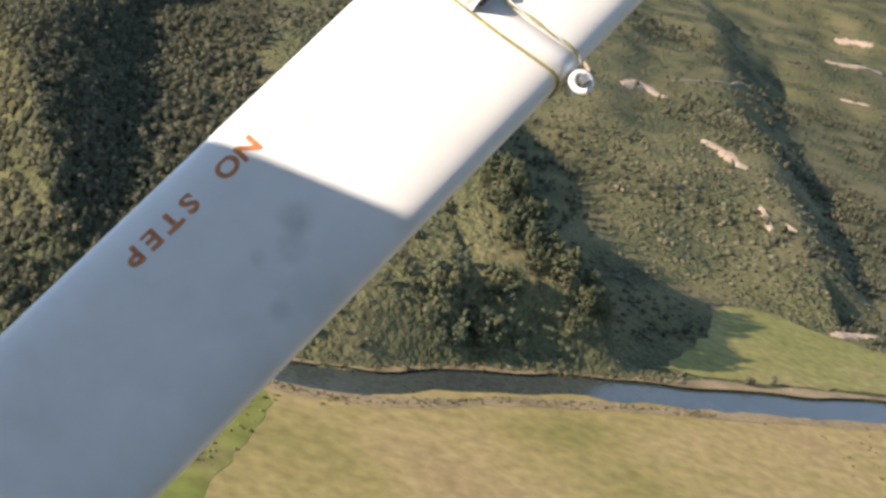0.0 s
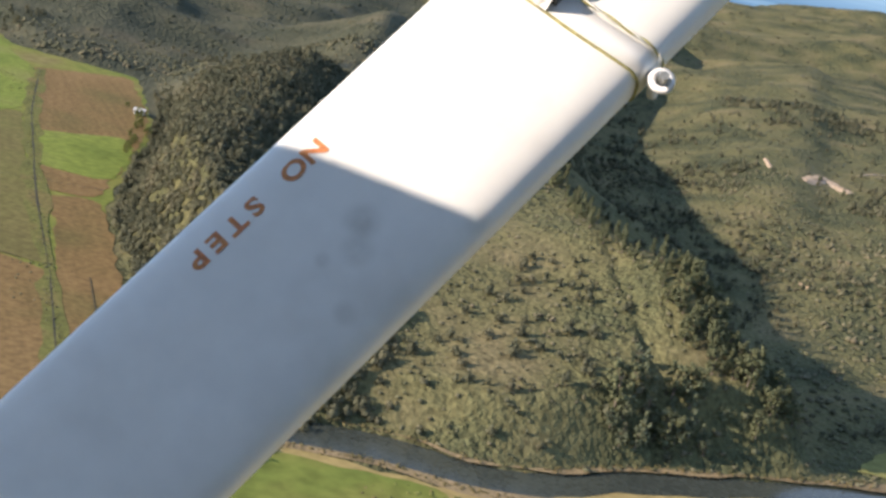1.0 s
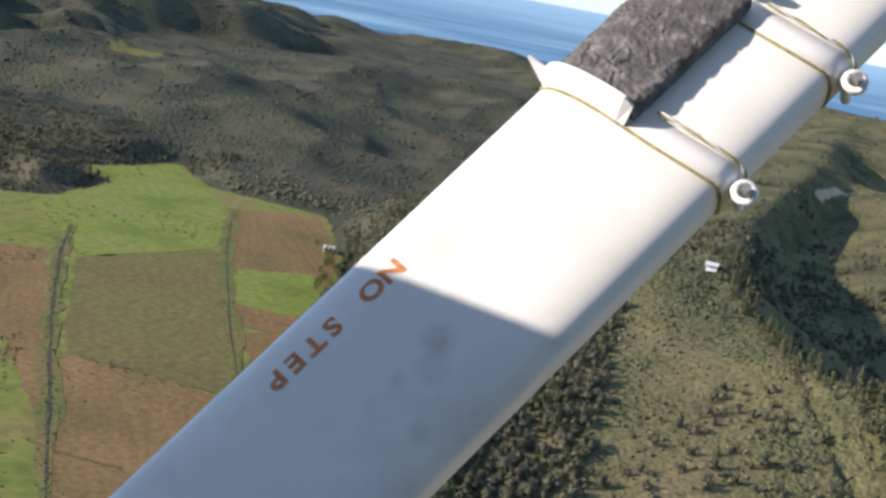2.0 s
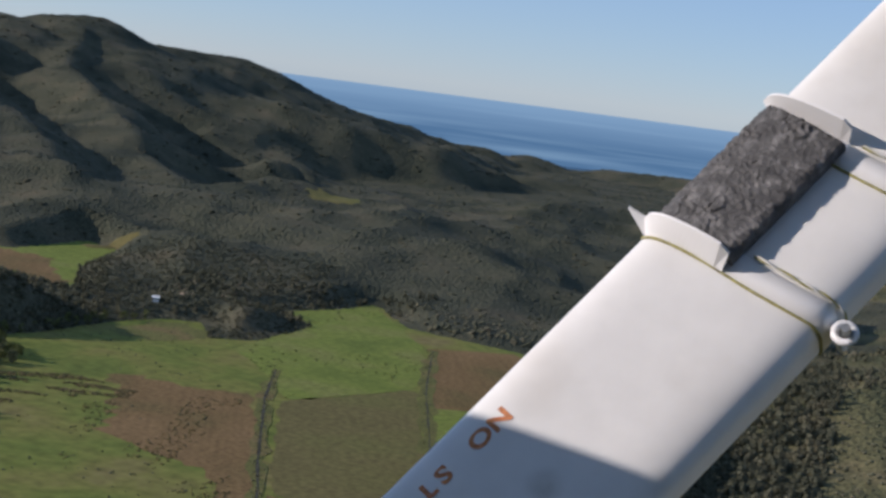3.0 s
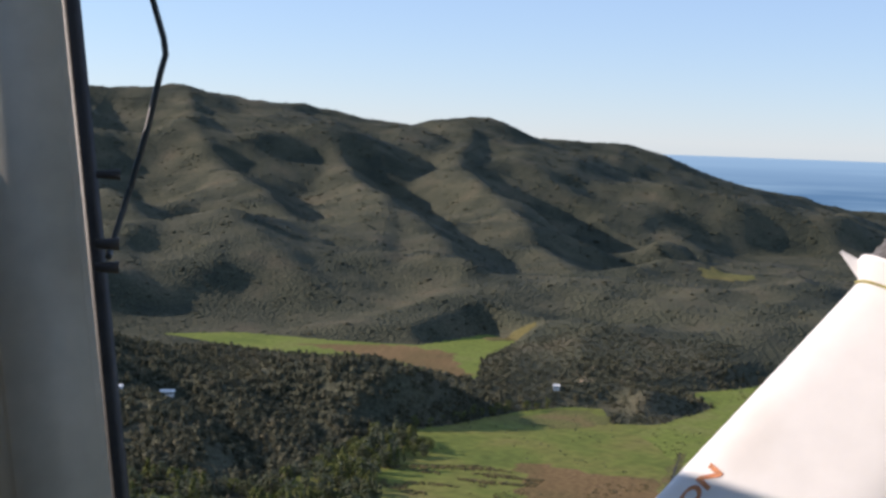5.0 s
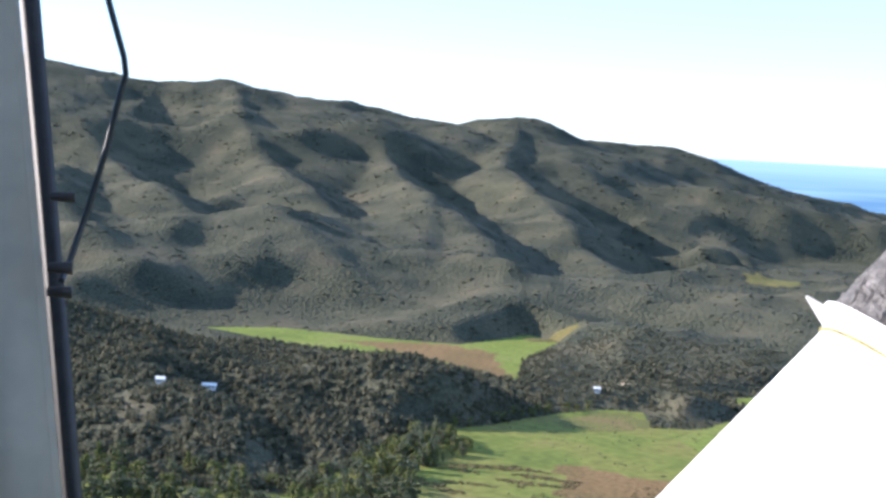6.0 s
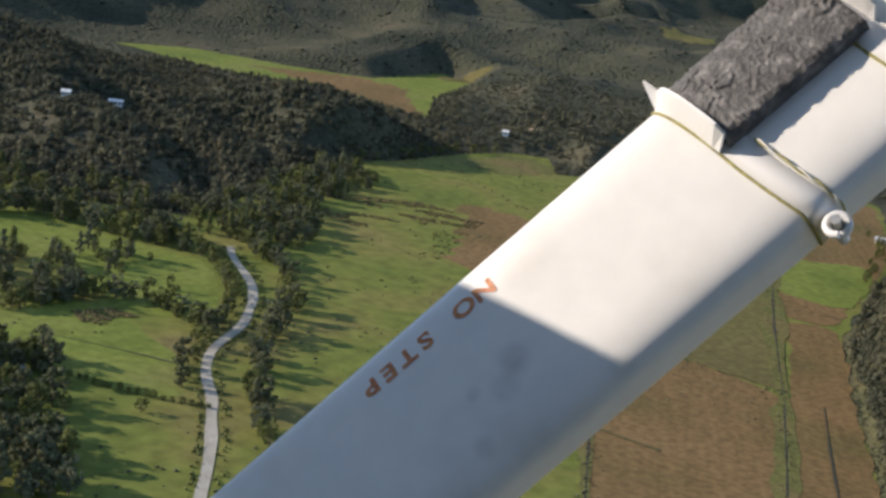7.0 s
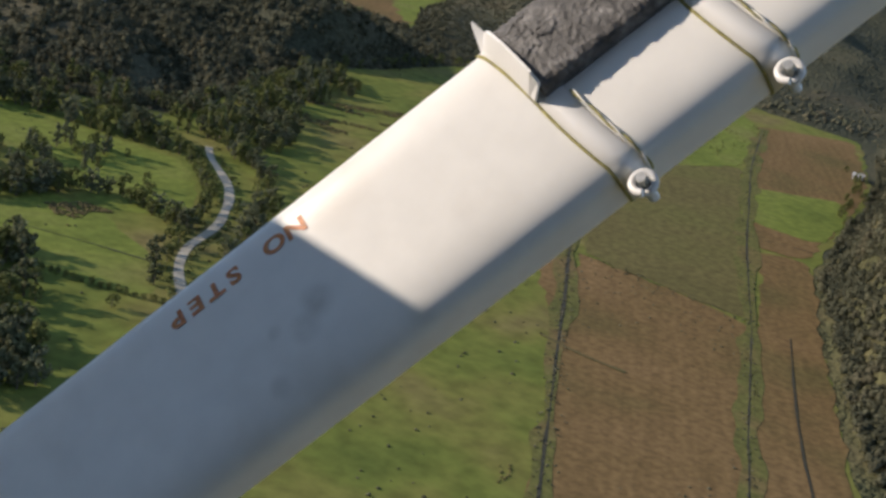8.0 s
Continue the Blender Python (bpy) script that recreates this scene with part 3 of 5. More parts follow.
def scatter(name, x, y, z, radius, tall, sub, seed, mat, rough=0.28):
    """Many jagged crowns in one mesh."""
    rng = np.random.default_rng(seed)
    bv, bf = ico(sub)
    n, k = len(x), len(bv)
    shapes = []
    for _ in range(12):
        s = bv * (1 + rng.uniform(-rough, rough * 1.3, (k, 1))) + rng.normal(0, 0.06, (k, 3))
        shapes.append(s)
    shapes = np.array(shapes)[rng.integers(0, 12, n)]
    ang = rng.uniform(0, 2 * math.pi, n)
    c, s = np.cos(ang)[:, None], np.sin(ang)[:, None]
    vx = (shapes[:, :, 0] * c - shapes[:, :, 1] * s) * radius[:, None] + x[:, None]
    vy = (shapes[:, :, 0] * s + shapes[:, :, 1] * c) * radius[:, None] + y[:, None]
    vz = (shapes[:, :, 2] + 0.55) * tall[:, None] + z[:, None]
    verts = np.stack([vx, vy, vz], -1).reshape(-1, 3)
    faces = (bf[None] + (np.arange(n) * k)[:, None, None]).reshape(-1, 3)
    return new(name, mesh_from(name, verts, faces, mat))


SCARS = [   # azimuth and elevation of points along each scar, half width
    ([(-9.15, -8.15), (-9.84, -7.85), (-10.8, -8.15)], 4.6), ([(-12.75, -9.25), (-13.5, -9.4), (-14.1, -9.65), (-14.75, -9.85)], 3.8),
    ([(-15.7, -11.0), (-16.15, -11.4), (-16.4, -11.8)], 2.0), ([(-16.85, -11.35), (-17.35, -11.5)], 3.0), ([(-10.0, -12.0), (-10.4, -12.05)], 1.0),
    ([(-7.4, -7.7), (-7.7, -8.0)], 1.6), ([(-1.4, -5.75), (-2.1, -5.35), (-2.75, -5.3)], 4.5), ([(-16.25, -4.15), (-17.0, -4.0), (-17.7, -3.95)], 9.0),
    ([(-16.2, -5.0), (-17.2, -4.9), (-18.3, -4.8)], 5.0), ([(-17.2, -6.2), (-18.3, -6.1)], 2.5), ([(-10.9, -7.45), (-12.0, -7.1), (-13.1, -6.9), (-14.0, -6.75)], 0.8),
    ([(-19.9, -14.8), (-20.8, -14.5), (-21.7, -14.2)], 3.0), ([(30.6, -9.45), (31.2, -9.5)], 3.5)]
CLEARINGS = [(25.75, -5.15, 17, 20), (34.2, -8.0, 14, 9), (33.6, -7.8, 10, 5)]
OPEN = [(*spot(az, el)[:2], wide * 1.3) for line, wide in SCARS for az, el in line] + [(*spot(c[0], c[1])[:2], max(c[2], c[3]) * 0.8) for c in CLEARINGS]

YARDS = [(49.4, -10.3), (47.5, -10.5)]
OPEN += [(*spot(az, el + d)[:2], 4.5) for az, el in YARDS for d in (0.0, -0.12)]


def wooded(x, y):
    """True where scrub or trees grow."""
    ok = np.ones(x.shape, bool)
    for _, poly, *_ in FIELDS:
        ok &= ~inside(x, y, poly)
    ok &= seg_distance(x, y, RIVER) > 10
    ok &= seg_distance(x, y, ROAD) > 4
    h, r = land(x, y), np.hypot(x, y)
    ok &= ~((h < 0.25) & (x < -30) & (x > -285) & (r < 720))
    ok &= ~((h < 0.3) & (r < 330))
    for cx, cy, rad in OPEN:
        ok &= np.hypot(x - cx, y - cy) > rad
    return ok


rng = np.random.default_rng(4)


def growth(count, r0, r1, power):
    az = np.radians(rng.uniform(-25, 64, count))
    r = (r0 ** power + rng.uniform(0, 1, count) * (r1 ** power - r0 ** power)) ** (1 / power)
    x, y = -np.sin(az) * r, np.cos(az) * r
    keep = wooded(x, y)
    x, y, r = x[keep], y[keep], r[keep]
    return x, y, land(x, y), r


x, y, z, r = growth(23000, 270, 740, 2.0)
cover = fbm(x, y, 60.0, 21, 3)
keep = cover > -0.45
x, y, z, r, cover = x[keep], y[keep], z[keep], r[keep], cover[keep]
size = (0.4 + 0.45 * np.clip(cover + 0.3, 0, 1.2)) * rng.uniform(0.5, 1.5, len(x)) * (r / 450.0) ** 0.5
tagged(scatter("near_scrub", x, y, z, size, size * rng.uniform(0.4, 0.8, len(x)), 1, 1, M["forest"], 0.35), "dense olive scrub on the near hills", "scrub", kind="stuff")


def leaf_tris(at, out, size, rg, loose=0.55):
    """One leaf spray, a small triangle, at each point, facing about outwards."""
    nrm = out + rg.normal(0, loose, at.shape)
    nrm /= np.linalg.norm(nrm, axis=1)[:, None] + 1e-9
    p = np.cross(nrm, rg.normal(0, 1, at.shape))
    p /= np.linalg.norm(p, axis=1)[:, None] + 1e-9
    q = np.cross(nrm, p)
    s = size[:, None]
    tri = np.stack([at + p * s * 1.25, at - p * s * 0.6 + q * s * 0.85, at - p * s * 0.6 - q * s * 0.85], 1)
    return tri.reshape(-1, 3), np.arange(len(at) * 3).reshape(-1, 3)


def stand(name, x, y, z, size, tall, leaves, seed, mat, label):
    """Tree crowns, round to pointed: each a dense heart with ragged leaf sprays round it."""
    rg = np.random.default_rng(seed)
    n = len(x)
    point = rg.random(n) ** 1.4
    bv, bf = ico(1)
    heart = bv[None] * (0.74 + rg.uniform(-0.2, 0.16, (n, len(bv), 1)))
    taper = 1.0 - 0.42 * point[:, None] * (heart[:, :, 2] + 0.3)
    hx = heart[:, :, 0] * size[:, None] * taper + x[:, None]
    hy = heart[:, :, 1] * size[:, None] * taper + y[:, None]
    hz = (heart[:, :, 2] * 0.5 + 0.48) * tall[:, None] + z[:, None]
    verts = np.stack([hx, hy, hz], -1).reshape(-1, 3)
    faces = (bf[None] + (np.arange(n) * len(bv))[:, None, None]).reshape(-1, 3)
    k = np.repeat(np.arange(n), leaves)
    f = rg.uniform(0.06, 1.05, len(k))
    a = rg.uniform(0, 2 * math.pi, len(k))
    round_ = np.sqrt(np.clip(1 - (2 * f - 0.95) ** 2 / 1.2, 0.03, 1))
    width = round_ * (1 - point[k]) + np.clip(1.12 - f, 0.06, 1) * point[k]
    lump = 1 + 0.22 * np.sin(3 * a + rg.uniform(0, 6.3, n)[k]) * np.sin(7 * f + rg.uniform(0, 6.3, n)[k])
    rad = width * lump * size[k] * rg.uniform(0.78, 1.08, len(k))
    at = np.stack([x[k] + rad * np.cos(a), y[k] + rad * np.sin(a), z[k] + f * tall[k]], -1)
    out = np.stack([np.cos(a) * width, np.sin(a) * width, 1.5 * (f - 0.35)], -1)
    lv, lf = leaf_tris(at, out, size[k] * rg.uniform(0.2, 0.42, len(k)), rg)
    return tagged(new(name, mesh_from(name, np.vstack([verts, lv]), np.vstack([faces, lf + len(verts)]), mat)), label, "trees", kind="stuff")


x, y, z, r = growth(13000, 270, 760, 2.0)
cover = fbm(x, y, 75.0, 33, 3)
keep = cover > 0.3
x, y, z, r, cover = x[keep], y[keep], z[keep], r[keep], cover[keep]
size = (0.7 + 0.6 * np.clip(cover, 0, 1)) * rng.uniform(0.5, 1.5, len(x))
stand("near_bush", x, y, z, size, size * rng.uniform(1.5, 2.7, len(x)), 36, 5, M["bush"], "darker tree stands among the scrub")


def forest(az0, az1, r0, r1, count, small, large, seed, name, label, low=1.3, high=2.5):
    """Closed forest over a stretch of the hills."""
    rg = np.random.default_rng(seed)
    az = np.radians(rg.uniform(az0, az1, count))
    r = np.sqrt(rg.uniform(r0 * r0, r1 * r1, count))
    x, y = -np.sin(az) * r, np.cos(az) * r
    keep = wooded(x, y) & (fbm(x, y, 70.0, seed, 3) > -1.1)
    x, y = x[keep], y[keep]
    size = rg.uniform(small, large, len(x)) * (0.8 + 0.3 * rg.random(len(x))) * (1 - 0.4 * np.clip((np.hypot(x, y) - 500) / 180, 0, 1))
    stand(name, x, y, land(x, y) - 0.2 * size, size, size * rg.uniform(low, high, len(x)), 34, seed, M["bush"], label)


forest(5.0, 21.0, 285, 620, 7500, 0.75, 1.9, 51, "slope_forest", "closed dark forest on the near valley side")
forest(34.0, 65.0, 400, 800, 14000, 1.0, 2.4, 52, "hill_forest", "closed dark forest on the hill above the paddocks")
forest(25.0, 34.0, 560, 800, 4500, 0.8, 1.8, 53, "knoll_forest", "low even bush on the knoll behind the pasture", 0.5, 1.0)
# scattered trees on the scarred hill and the spur
az = np.radians(rng.uniform(-25, 3, 9000))
r = np.sqrt(rng.uniform(350 ** 2, 980 ** 2, 9000))
x, y = -np.sin(az) * r, np.cos(az) * r
keep = wooded(x, y) & (fbm(x, y, 55.0, 81, 3) + rng.normal(0, 0.35, len(x)) > 0.2)
x, y, r = x[keep], y[keep], r[keep]
size = rng.uniform(0.55, 1.3, len(x)) * (r / 450.0) ** 0.4
stand("hillside_trees", x, y, land(x, y), size, size * rng.uniform(1.7, 3.0, len(x)), 32, 82, M["bush"], "scattered dark trees on the scarred hillside")
FLANK = [(-163, 556), (-149, 505), (-144, 470), (-126, 405), (-98, 346), (-70, 290), (-52, 258), (-35, 300), (-60, 380), (-80, 470), (-100, 545)]
x, y = rng.uniform(-163, -35, 6500), rng.uniform(262, 556, 6500)
keep = inside(x, y, FLANK)
x, y = x[keep], y[keep]
size = rng.uniform(0.8, 1.6, len(x))
stand("slope_trees", x, y, land(x, y), size, size * rng.uniform(1.6, 2.8, len(x)), 34, 6, M["bush"], "tall dark trees on the slope beside the fields")
x, y, z, r = growth(22000, 740, 2450, 1.1)
size = rng.uniform(0.9, 2.3, len(x)) * (r / 900.0) ** 0.5
tall = size * rng.uniform(0.14, 0.28, len(x))
tagged(scatter("far_woods", x, y, z - 0.6 * tall, size, tall, 1, 2, M["far_bush"], 0.3), "dark bush covering the far hills", "forest", kind="stuff")


# ---- bare earth, banks and tufts ----
def drape(name, az, el, across, along, lean, mat, label, seed, category="bare earth"):
    """An irregular patch that lies on the slope."""
    cx, cy, _ = spot(az, el)
    out = Vector((-cx, -cy)).normalized()
    side = Vector((-out.y, out.x))
    rnd = random.Random(seed)
    n, rings = 26, 4
    edge = [1 + 0.35 * math.sin(2 * i / n * 2 * math.pi + seed) * rnd.uniform(0.4, 1) + rnd.uniform(-0.3, 0.25) for i in range(n)]
    pts = [(cx, cy)]
    for k in range(1, rings + 1):
        for i in range(n):
            a = 2 * math.pi * i / n
            p, q = across * edge[i] * math.cos(a) * k / rings, along * edge[i] * math.sin(a) * k / rings
            p += lean * q
            pts.append((cx + side.x * p + out.x * q, cy + side.y * p + out.y * q))
    xs, ys = np.array([p[0] for p in pts]), np.array([p[1] for p in pts])
    zs = land(xs, ys) + 0.6
    zs[-n:] -= 0.9
    faces = [(0, 1 + i, 1 + (i + 1) % n, 0) for i in range(n)]
    bm = bmesh.new()
    vs = [bm.verts.new((x, y, z)) for x, y, z in zip(xs, ys, zs)]
    for a, b, c, _ in faces:
        bm.faces.new((vs[a], vs[b], vs[c]))
    for k in range(rings - 1):
        for i in range(n):
            a, b = 1 + k * n + i, 1 + k * n + (i + 1) % n
            bm.faces.new((vs[a], vs[a + n], vs[b + n], vs[b]))
    bmesh.ops.recalc_face_normals(bm, faces=bm.faces[:])
    if sum(f.normal.z for f in bm.faces) < 0:
        bmesh.ops.reverse_faces(bm, faces=bm.faces[:])
    return tagged(part(name, bm, mat), label, category, kind="structure")


def slip(line, wide, seed):
    """A ragged streak of bare earth that lies on the slope along a line."""
    rnd = random.Random(seed)
    pts = resample([spot(az, el)[:2] for az, el in line], 1.2)
    n, cols = len(pts), 5
    rows = []
    for i, (x, y) in enumerate(pts):
        ax, ay = pts[max(0, i - 1)]
        bx, by = pts[min(n - 1, i + 1)]
        d = math.hypot(bx - ax, by - ay) or 1.0
        nx, ny = -(by - ay) / d, (bx - ax) / d
        taper = min(1.0, (i + 0.4) / 3, (n - 0.6 - i) / 3)
        w0, w1 = (wide * taper * rnd.uniform(0.55, 1.25) for _ in (0, 1))
        rows.append([(x + nx * (w0 - (w0 + w1) * j / (cols - 1)), y + ny * (w0 - (w0 + w1) * j / (cols - 1))) for j in range(cols)])
    xy = np.array(rows).reshape(-1, 2)
    lift = np.tile([-0.3, 0.45, 0.55, 0.45, -0.3], n)
    z = land(xy[:, 0], xy[:, 1]) + lift
    faces = [(i * cols + j, i * cols + j + 1, (i + 1) * cols + j + 1, (i + 1) * cols + j) for i in range(n - 1) for j in range(cols - 1)]
    return tagged(new("bare_earth", mesh_from("bare_earth", np.column_stack([xy, z]), faces, M["sand"], True)), "pale bare earth scar among the scrub", "bare earth", kind="structure")


for k, (line, wide) in enumerate(SCARS):
    slip(line, wide, k)
for k, (az, el, across, along) in enumerate(CLEARINGS):
    drape("clearing", az, el, across, along, 0.0, M["olive"], "pale grassy clearing in the bush", 20 + k, "clearing")


def beside(line, off):
    """A line run alongside another."""
    pts = resample(line, 5.0)
    made = []
    for i, (x, y) in enumerate(pts):
        ax, ay = pts[max(0, i - 1)]
        bx, by = pts[min(len(pts) - 1, i + 1)]
        d = math.hypot(bx - ax, by - ay)
        made.append((x - (by - ay) / d * off, y + (bx - ax) / d * off))
    return made


strip("river_bank", beside(RIVER[1:], 9.2), 4.0, 0.12, M["reed"], "dry tan reeds along the river bank", "river bank", 2.0)
strip("river_bank", beside(RIVER[1:], -9.4), 4.2, 0.22, M["reed"], "dry tan reeds along the river bank", "river bank", 1.0)


def tufts(name, count, poly, size, mat, seed, label, streak=0.0):
    rng = np.random.default_rng(seed)
    xs, ys = [p[0] for p in poly], [p[1] for p in poly]
    x, y = rng.uniform(min(xs), max(xs), count), rng.uniform(min(ys), max(ys), count)
    keep = inside(x, y, poly) & (fbm(x, y, 38.0, seed, 3) > 0.05) & (seg_distance(x, y, RIVER) > 11) & (seg_distance(x, y, ROAD) > 4)
    x, y = x[keep], y[keep]
    s = size * rng.uniform(0.4, 1.4, len(x))
    return tagged(scatter(name, x, y, np.full(len(x), 0.1), s, s * 0.55, 1, seed, mat, 0.4), label, "rushes", kind="stuff")


POLY = {}
for fname, poly, *_ in FIELDS:
    POLY.setdefault(fname, []).append(poly)
tufts("meadow_rushes", 3000, POLY["meadow"][0], 0.38, M["bush"], 41, "dark rush tufts scattered over the green meadow")
tufts("field_rushes", 1500, POLY["rush_field"][0], 0.28, M["forest"], 42, "dark rush tufts over the brown field")
tufts("pasture_rushes", 900, POLY["pasture"][0], 0.45, M["valley_leaf"], 43, "dark tufts in the pasture")
tufts("dry_tufts", 5000, POLY["dry_meadow"][0], 0.4, M["bracken"], 44, "low green tufts in the dry meadow")
tufts("corner_tufts", 500, POLY["pasture"][2], 0.42, M["valley_leaf"], 45, "weedy green tufts beside the river")


def streaks(name, count, poly, size, long, turn, mat, seed, label, cut=0.05):
    """Low growth drawn out along one direction."""
    rng = np.random.default_rng(seed)
    xs, ys = [p[0] for p in poly], [p[1] for p in poly]
    x, y = rng.uniform(min(xs), max(xs), count), rng.uniform(min(ys), max(ys), count)
    ca, sa = math.cos(radians(turn)), math.sin(radians(turn))
    u, v = x * ca + y * sa, y * ca - x * sa
    keep = inside(x, y, poly) & (fbm(u / long, v, 14.0, seed, 3) > cut)
    x, y = x[keep], y[keep]
    s = size * rng.uniform(0.4, 1.4, len(x))
    return tagged(scatter(name, x, y, np.full(len(x), 0.18), s, s * 0.35, 1, seed, mat, 0.4), label, "rushes", kind="stuff")


streaks("rush_streaks", 2600, [(-142, 248), (-129, 266), (-97, 208), (-108, 194)], 0.26, 5.0, 118, M["bracken"], 61, "dark rush rows beside the ditch", 0.1)
streaks("brown_streaks", 5000, [(-326, 400), (-300, 428), (-270, 425), (-262, 400), (-290, 375), (-312, 380)], 0.42, 3.0, 20, M["bracken"], 62, "brown rush streaks near the treeline", 0.12)
streaks("brown_streaks", 5000, [(-290, 400), (-240, 446), (-186, 345), (-168, 300), (-190, 290), (-240, 340)], 0.4, 3.0, 110, M["bracken"], 63, "brown rush streaks in the meadow", 0.25)
streaks("bracken_patch", 1600, [(-270, 237), (-266, 247), (-248, 251), (-242, 243), (-253, 231)], 0.4, 2.0, 20, M["bracken"], 64, "brown bracken patch in the paddock", -0.1)
streaks("bank_scrub", 1500, [(p[0], p[1] + 9) for p in RIVER[1:12]] + [(p[0], p[1] + 16) for p in RIVER[11:0:-1]], 0.7, 1.0, 0, M["forest"], 65, "low scrub along the river bank", -0.2)
streaks("verge_tufts", 900, [(p[0] - 3, p[1]) for p in DITCH[2:]] + [(p[0] + 3, p[1]) for p in DITCH[:1:-1]], 0.35, 2.0, 118, M["forest"], 66, "weeds along the ditch", 0.0)


def weeds(name, line, count, spread, size, mat, seed, label):
    """Low growth along a line."""
    rng = np.random.default_rng(seed)
    pts = np.array(resample(line, 1.5))
    p = pts[rng.integers(0, len(pts), count)] + rng.normal(0, spread, (count, 2))
    s = size * rng.uniform(0.4, 1.5, count)
    return tagged(scatter(name, p[:, 0], p[:, 1], np.full(count, 0.3), s, s * 0.5, 1, seed, mat, 0.4), label, "weeds", kind="stuff")


weeds("ditch_weeds", DITCH, 600, 1.3, 0.24, M["forest"], 71, "low weeds along the ditch")
weeds("ditch_weeds", LINE2, 500, 1.3, 0.22, M["forest"], 72, "low weeds along the narrow drain")
weeds("road_verge_weeds", beside(ROAD, 2.6), 300, 0.5, 0.4, M["valley_leaf"], 73, "low weeds on the road's edge")
weeds("road_verge_weeds", beside(ROAD, -2.6), 300, 0.5, 0.4, M["valley_leaf"], 74, "low weeds on the road's edge")
weeds("river_weeds", beside(RIVER[1:12], 9.6), 500, 1.3, 0.3, M["bracken"], 75, "dry reeds at the water's edge")
weeds("river_weeds", beside(RIVER[1:12], -9.0), 400, 1.0, 0.26, M["bracken"], 76, "dry reeds at the water's edge")
weeds("field_edge_weeds", [(-178, 352), (-150, 351), (-122, 350)], 110, 1.2, 0.2, M["forest"], 77, "weeds between two fields")


# ---- trees of the valley ----
def limb(bm, a, b, r0, r1, n=6):
    axis = (b - a).normalized()
    p = axis.orthogonal().normalized()
    q = axis.cross(p)
    rings = [[bm.verts.new(c + (p * math.cos(2 * math.pi * i / n) + q * math.sin(2 * math.pi * i / n)) * r) for i in range(n)] for c, r in ((a, r0), (b, r1))]
    for i in range(n):
        j = (i + 1) % n
        bm.faces.new((rings[0][i], rings[0][j], rings[1][j], rings[1][i]))


def tree(height, spread, slim, seed, label, leaf="valley_leaf"):
    """A tree 'height' tall: tapered trunk, limbs, and a crown of many ragged clumps."""
    rnd = random.Random(seed)
    top = tagged(new("tree"), label, "tree")
    bm = bmesh.new()
    limb(bm, Vector((0, 0, -0.4)), Vector((0.1, 0, height * 0.45)), height * 0.035, height * 0.022, 8)
    limb(bm, Vector((0.1, 0, height * 0.45)), Vector((0, 0.1, height * 0.8)), height * 0.022, height * 0.006, 6)
    clumps = []
    for k in range(56 if slim else 42):
        z = height * (0.18 + 0.8 * rnd.random() ** 0.9)
        f = (z / height - 0.18) / 0.82
        width = spread * ((0.55 + 1.5 * f * (1 - f) * 1.5) if not slim else (1.05 - 0.85 * f)) * 0.8
        a, r = rnd.uniform(0, 2 * math.pi), width * math.sqrt(rnd.random())
        clumps.append((Vector((r * math.cos(a), r * math.sin(a), z)), height * rnd.uniform(0.035, 0.09) * (0.7 if slim else 1.05)))
    for c, r in clumps[:7]:
        limb(bm, Vector((0, 0, max(height * 0.15, c.z * 0.6))), c, height * 0.012, height * 0.004, 5)
    part("trunk", bm, M["bark"], top)
    bv, bf = ico(1)
    rg = np.random.default_rng(seed)
    mid = np.array([0, 0, height * 0.45])
    vs, fs, base = [], [], 0
    for c, r in clumps:
        c = np.array(c[:])
        v = bv * (1 + rg.uniform(-0.3, 0.3, (len(bv), 1))) * r * np.array([1.0, 1.0, 0.8]) + c
        way = rg.normal(0, 1, (11, 3)) + (c - mid) / height * 2.0
        way /= np.linalg.norm(way, axis=1)[:, None]
        lv, lf = leaf_tris(c + way * r * rg.uniform(0.95, 1.45, (11, 1)), way, r * rg.uniform(0.35, 0.65, 11), rg)
        for vv, ff in ((v, bf), (lv, lf)):
            vs.append(vv)
            fs.append(ff + base)
            base += len(vv)
    crown = new("crown", mesh_from("crown", np.vstack(vs), np.vstack(fs), M[leaf]))
    crown.parent = top
    return top


KINDS = [tree(7.0, 2.6, False, 1, "round green broadleaf tree on the valley floor"), tree(9.0, 1.7, True, 2, "slim upright poplar by the paddock"),
         tree(6.0, 2.9, False, 3, "broad low tree with a ragged crown"), tree(10.0, 4.2, False, 4, "tall spreading tree beside the river", "tree_leaf"),
         tree(9.0, 2.2, True, 5, "dark upright tree on the spur", "tree_leaf"), tree(8.0, 3.2, False, 6, "dark dense tree with a heavy crown", "tree_leaf"),
         tree(7.0, 3.0, False, 7, "pale grey-green tree with a loose crown", "pale_leaf"), tree(7.5, 1.9, True, 8, "pale willow-like upright tree", "pale_leaf")]


def in_poly(count, poly, seed):
    rnd = random.Random(seed)
    xs, ys = [p[0] for p in poly], [p[1] for p in poly]
    out = []
    while len(out) < count:
        x, y = rnd.uniform(min(xs), max(xs)), rnd.uniform(min(ys), max(ys))
        if inside(np.array([x]), np.array([y]), poly)[0] and seg_distance(np.array([x]), np.array([y]), ROAD)[0] > 5:
            out.append((x, y))
    return out


def along(line, count, jitter, seed):
    rnd = random.Random(seed)
    pts = resample(line, 2.0)
    return [(x + rnd.uniform(-jitter, jitter), y + rnd.uniform(-jitter, jitter)) for x, y in (pts[int((len(pts) - 1) * (i + rnd.random() * 0.6) / count)] for i in range(count))]


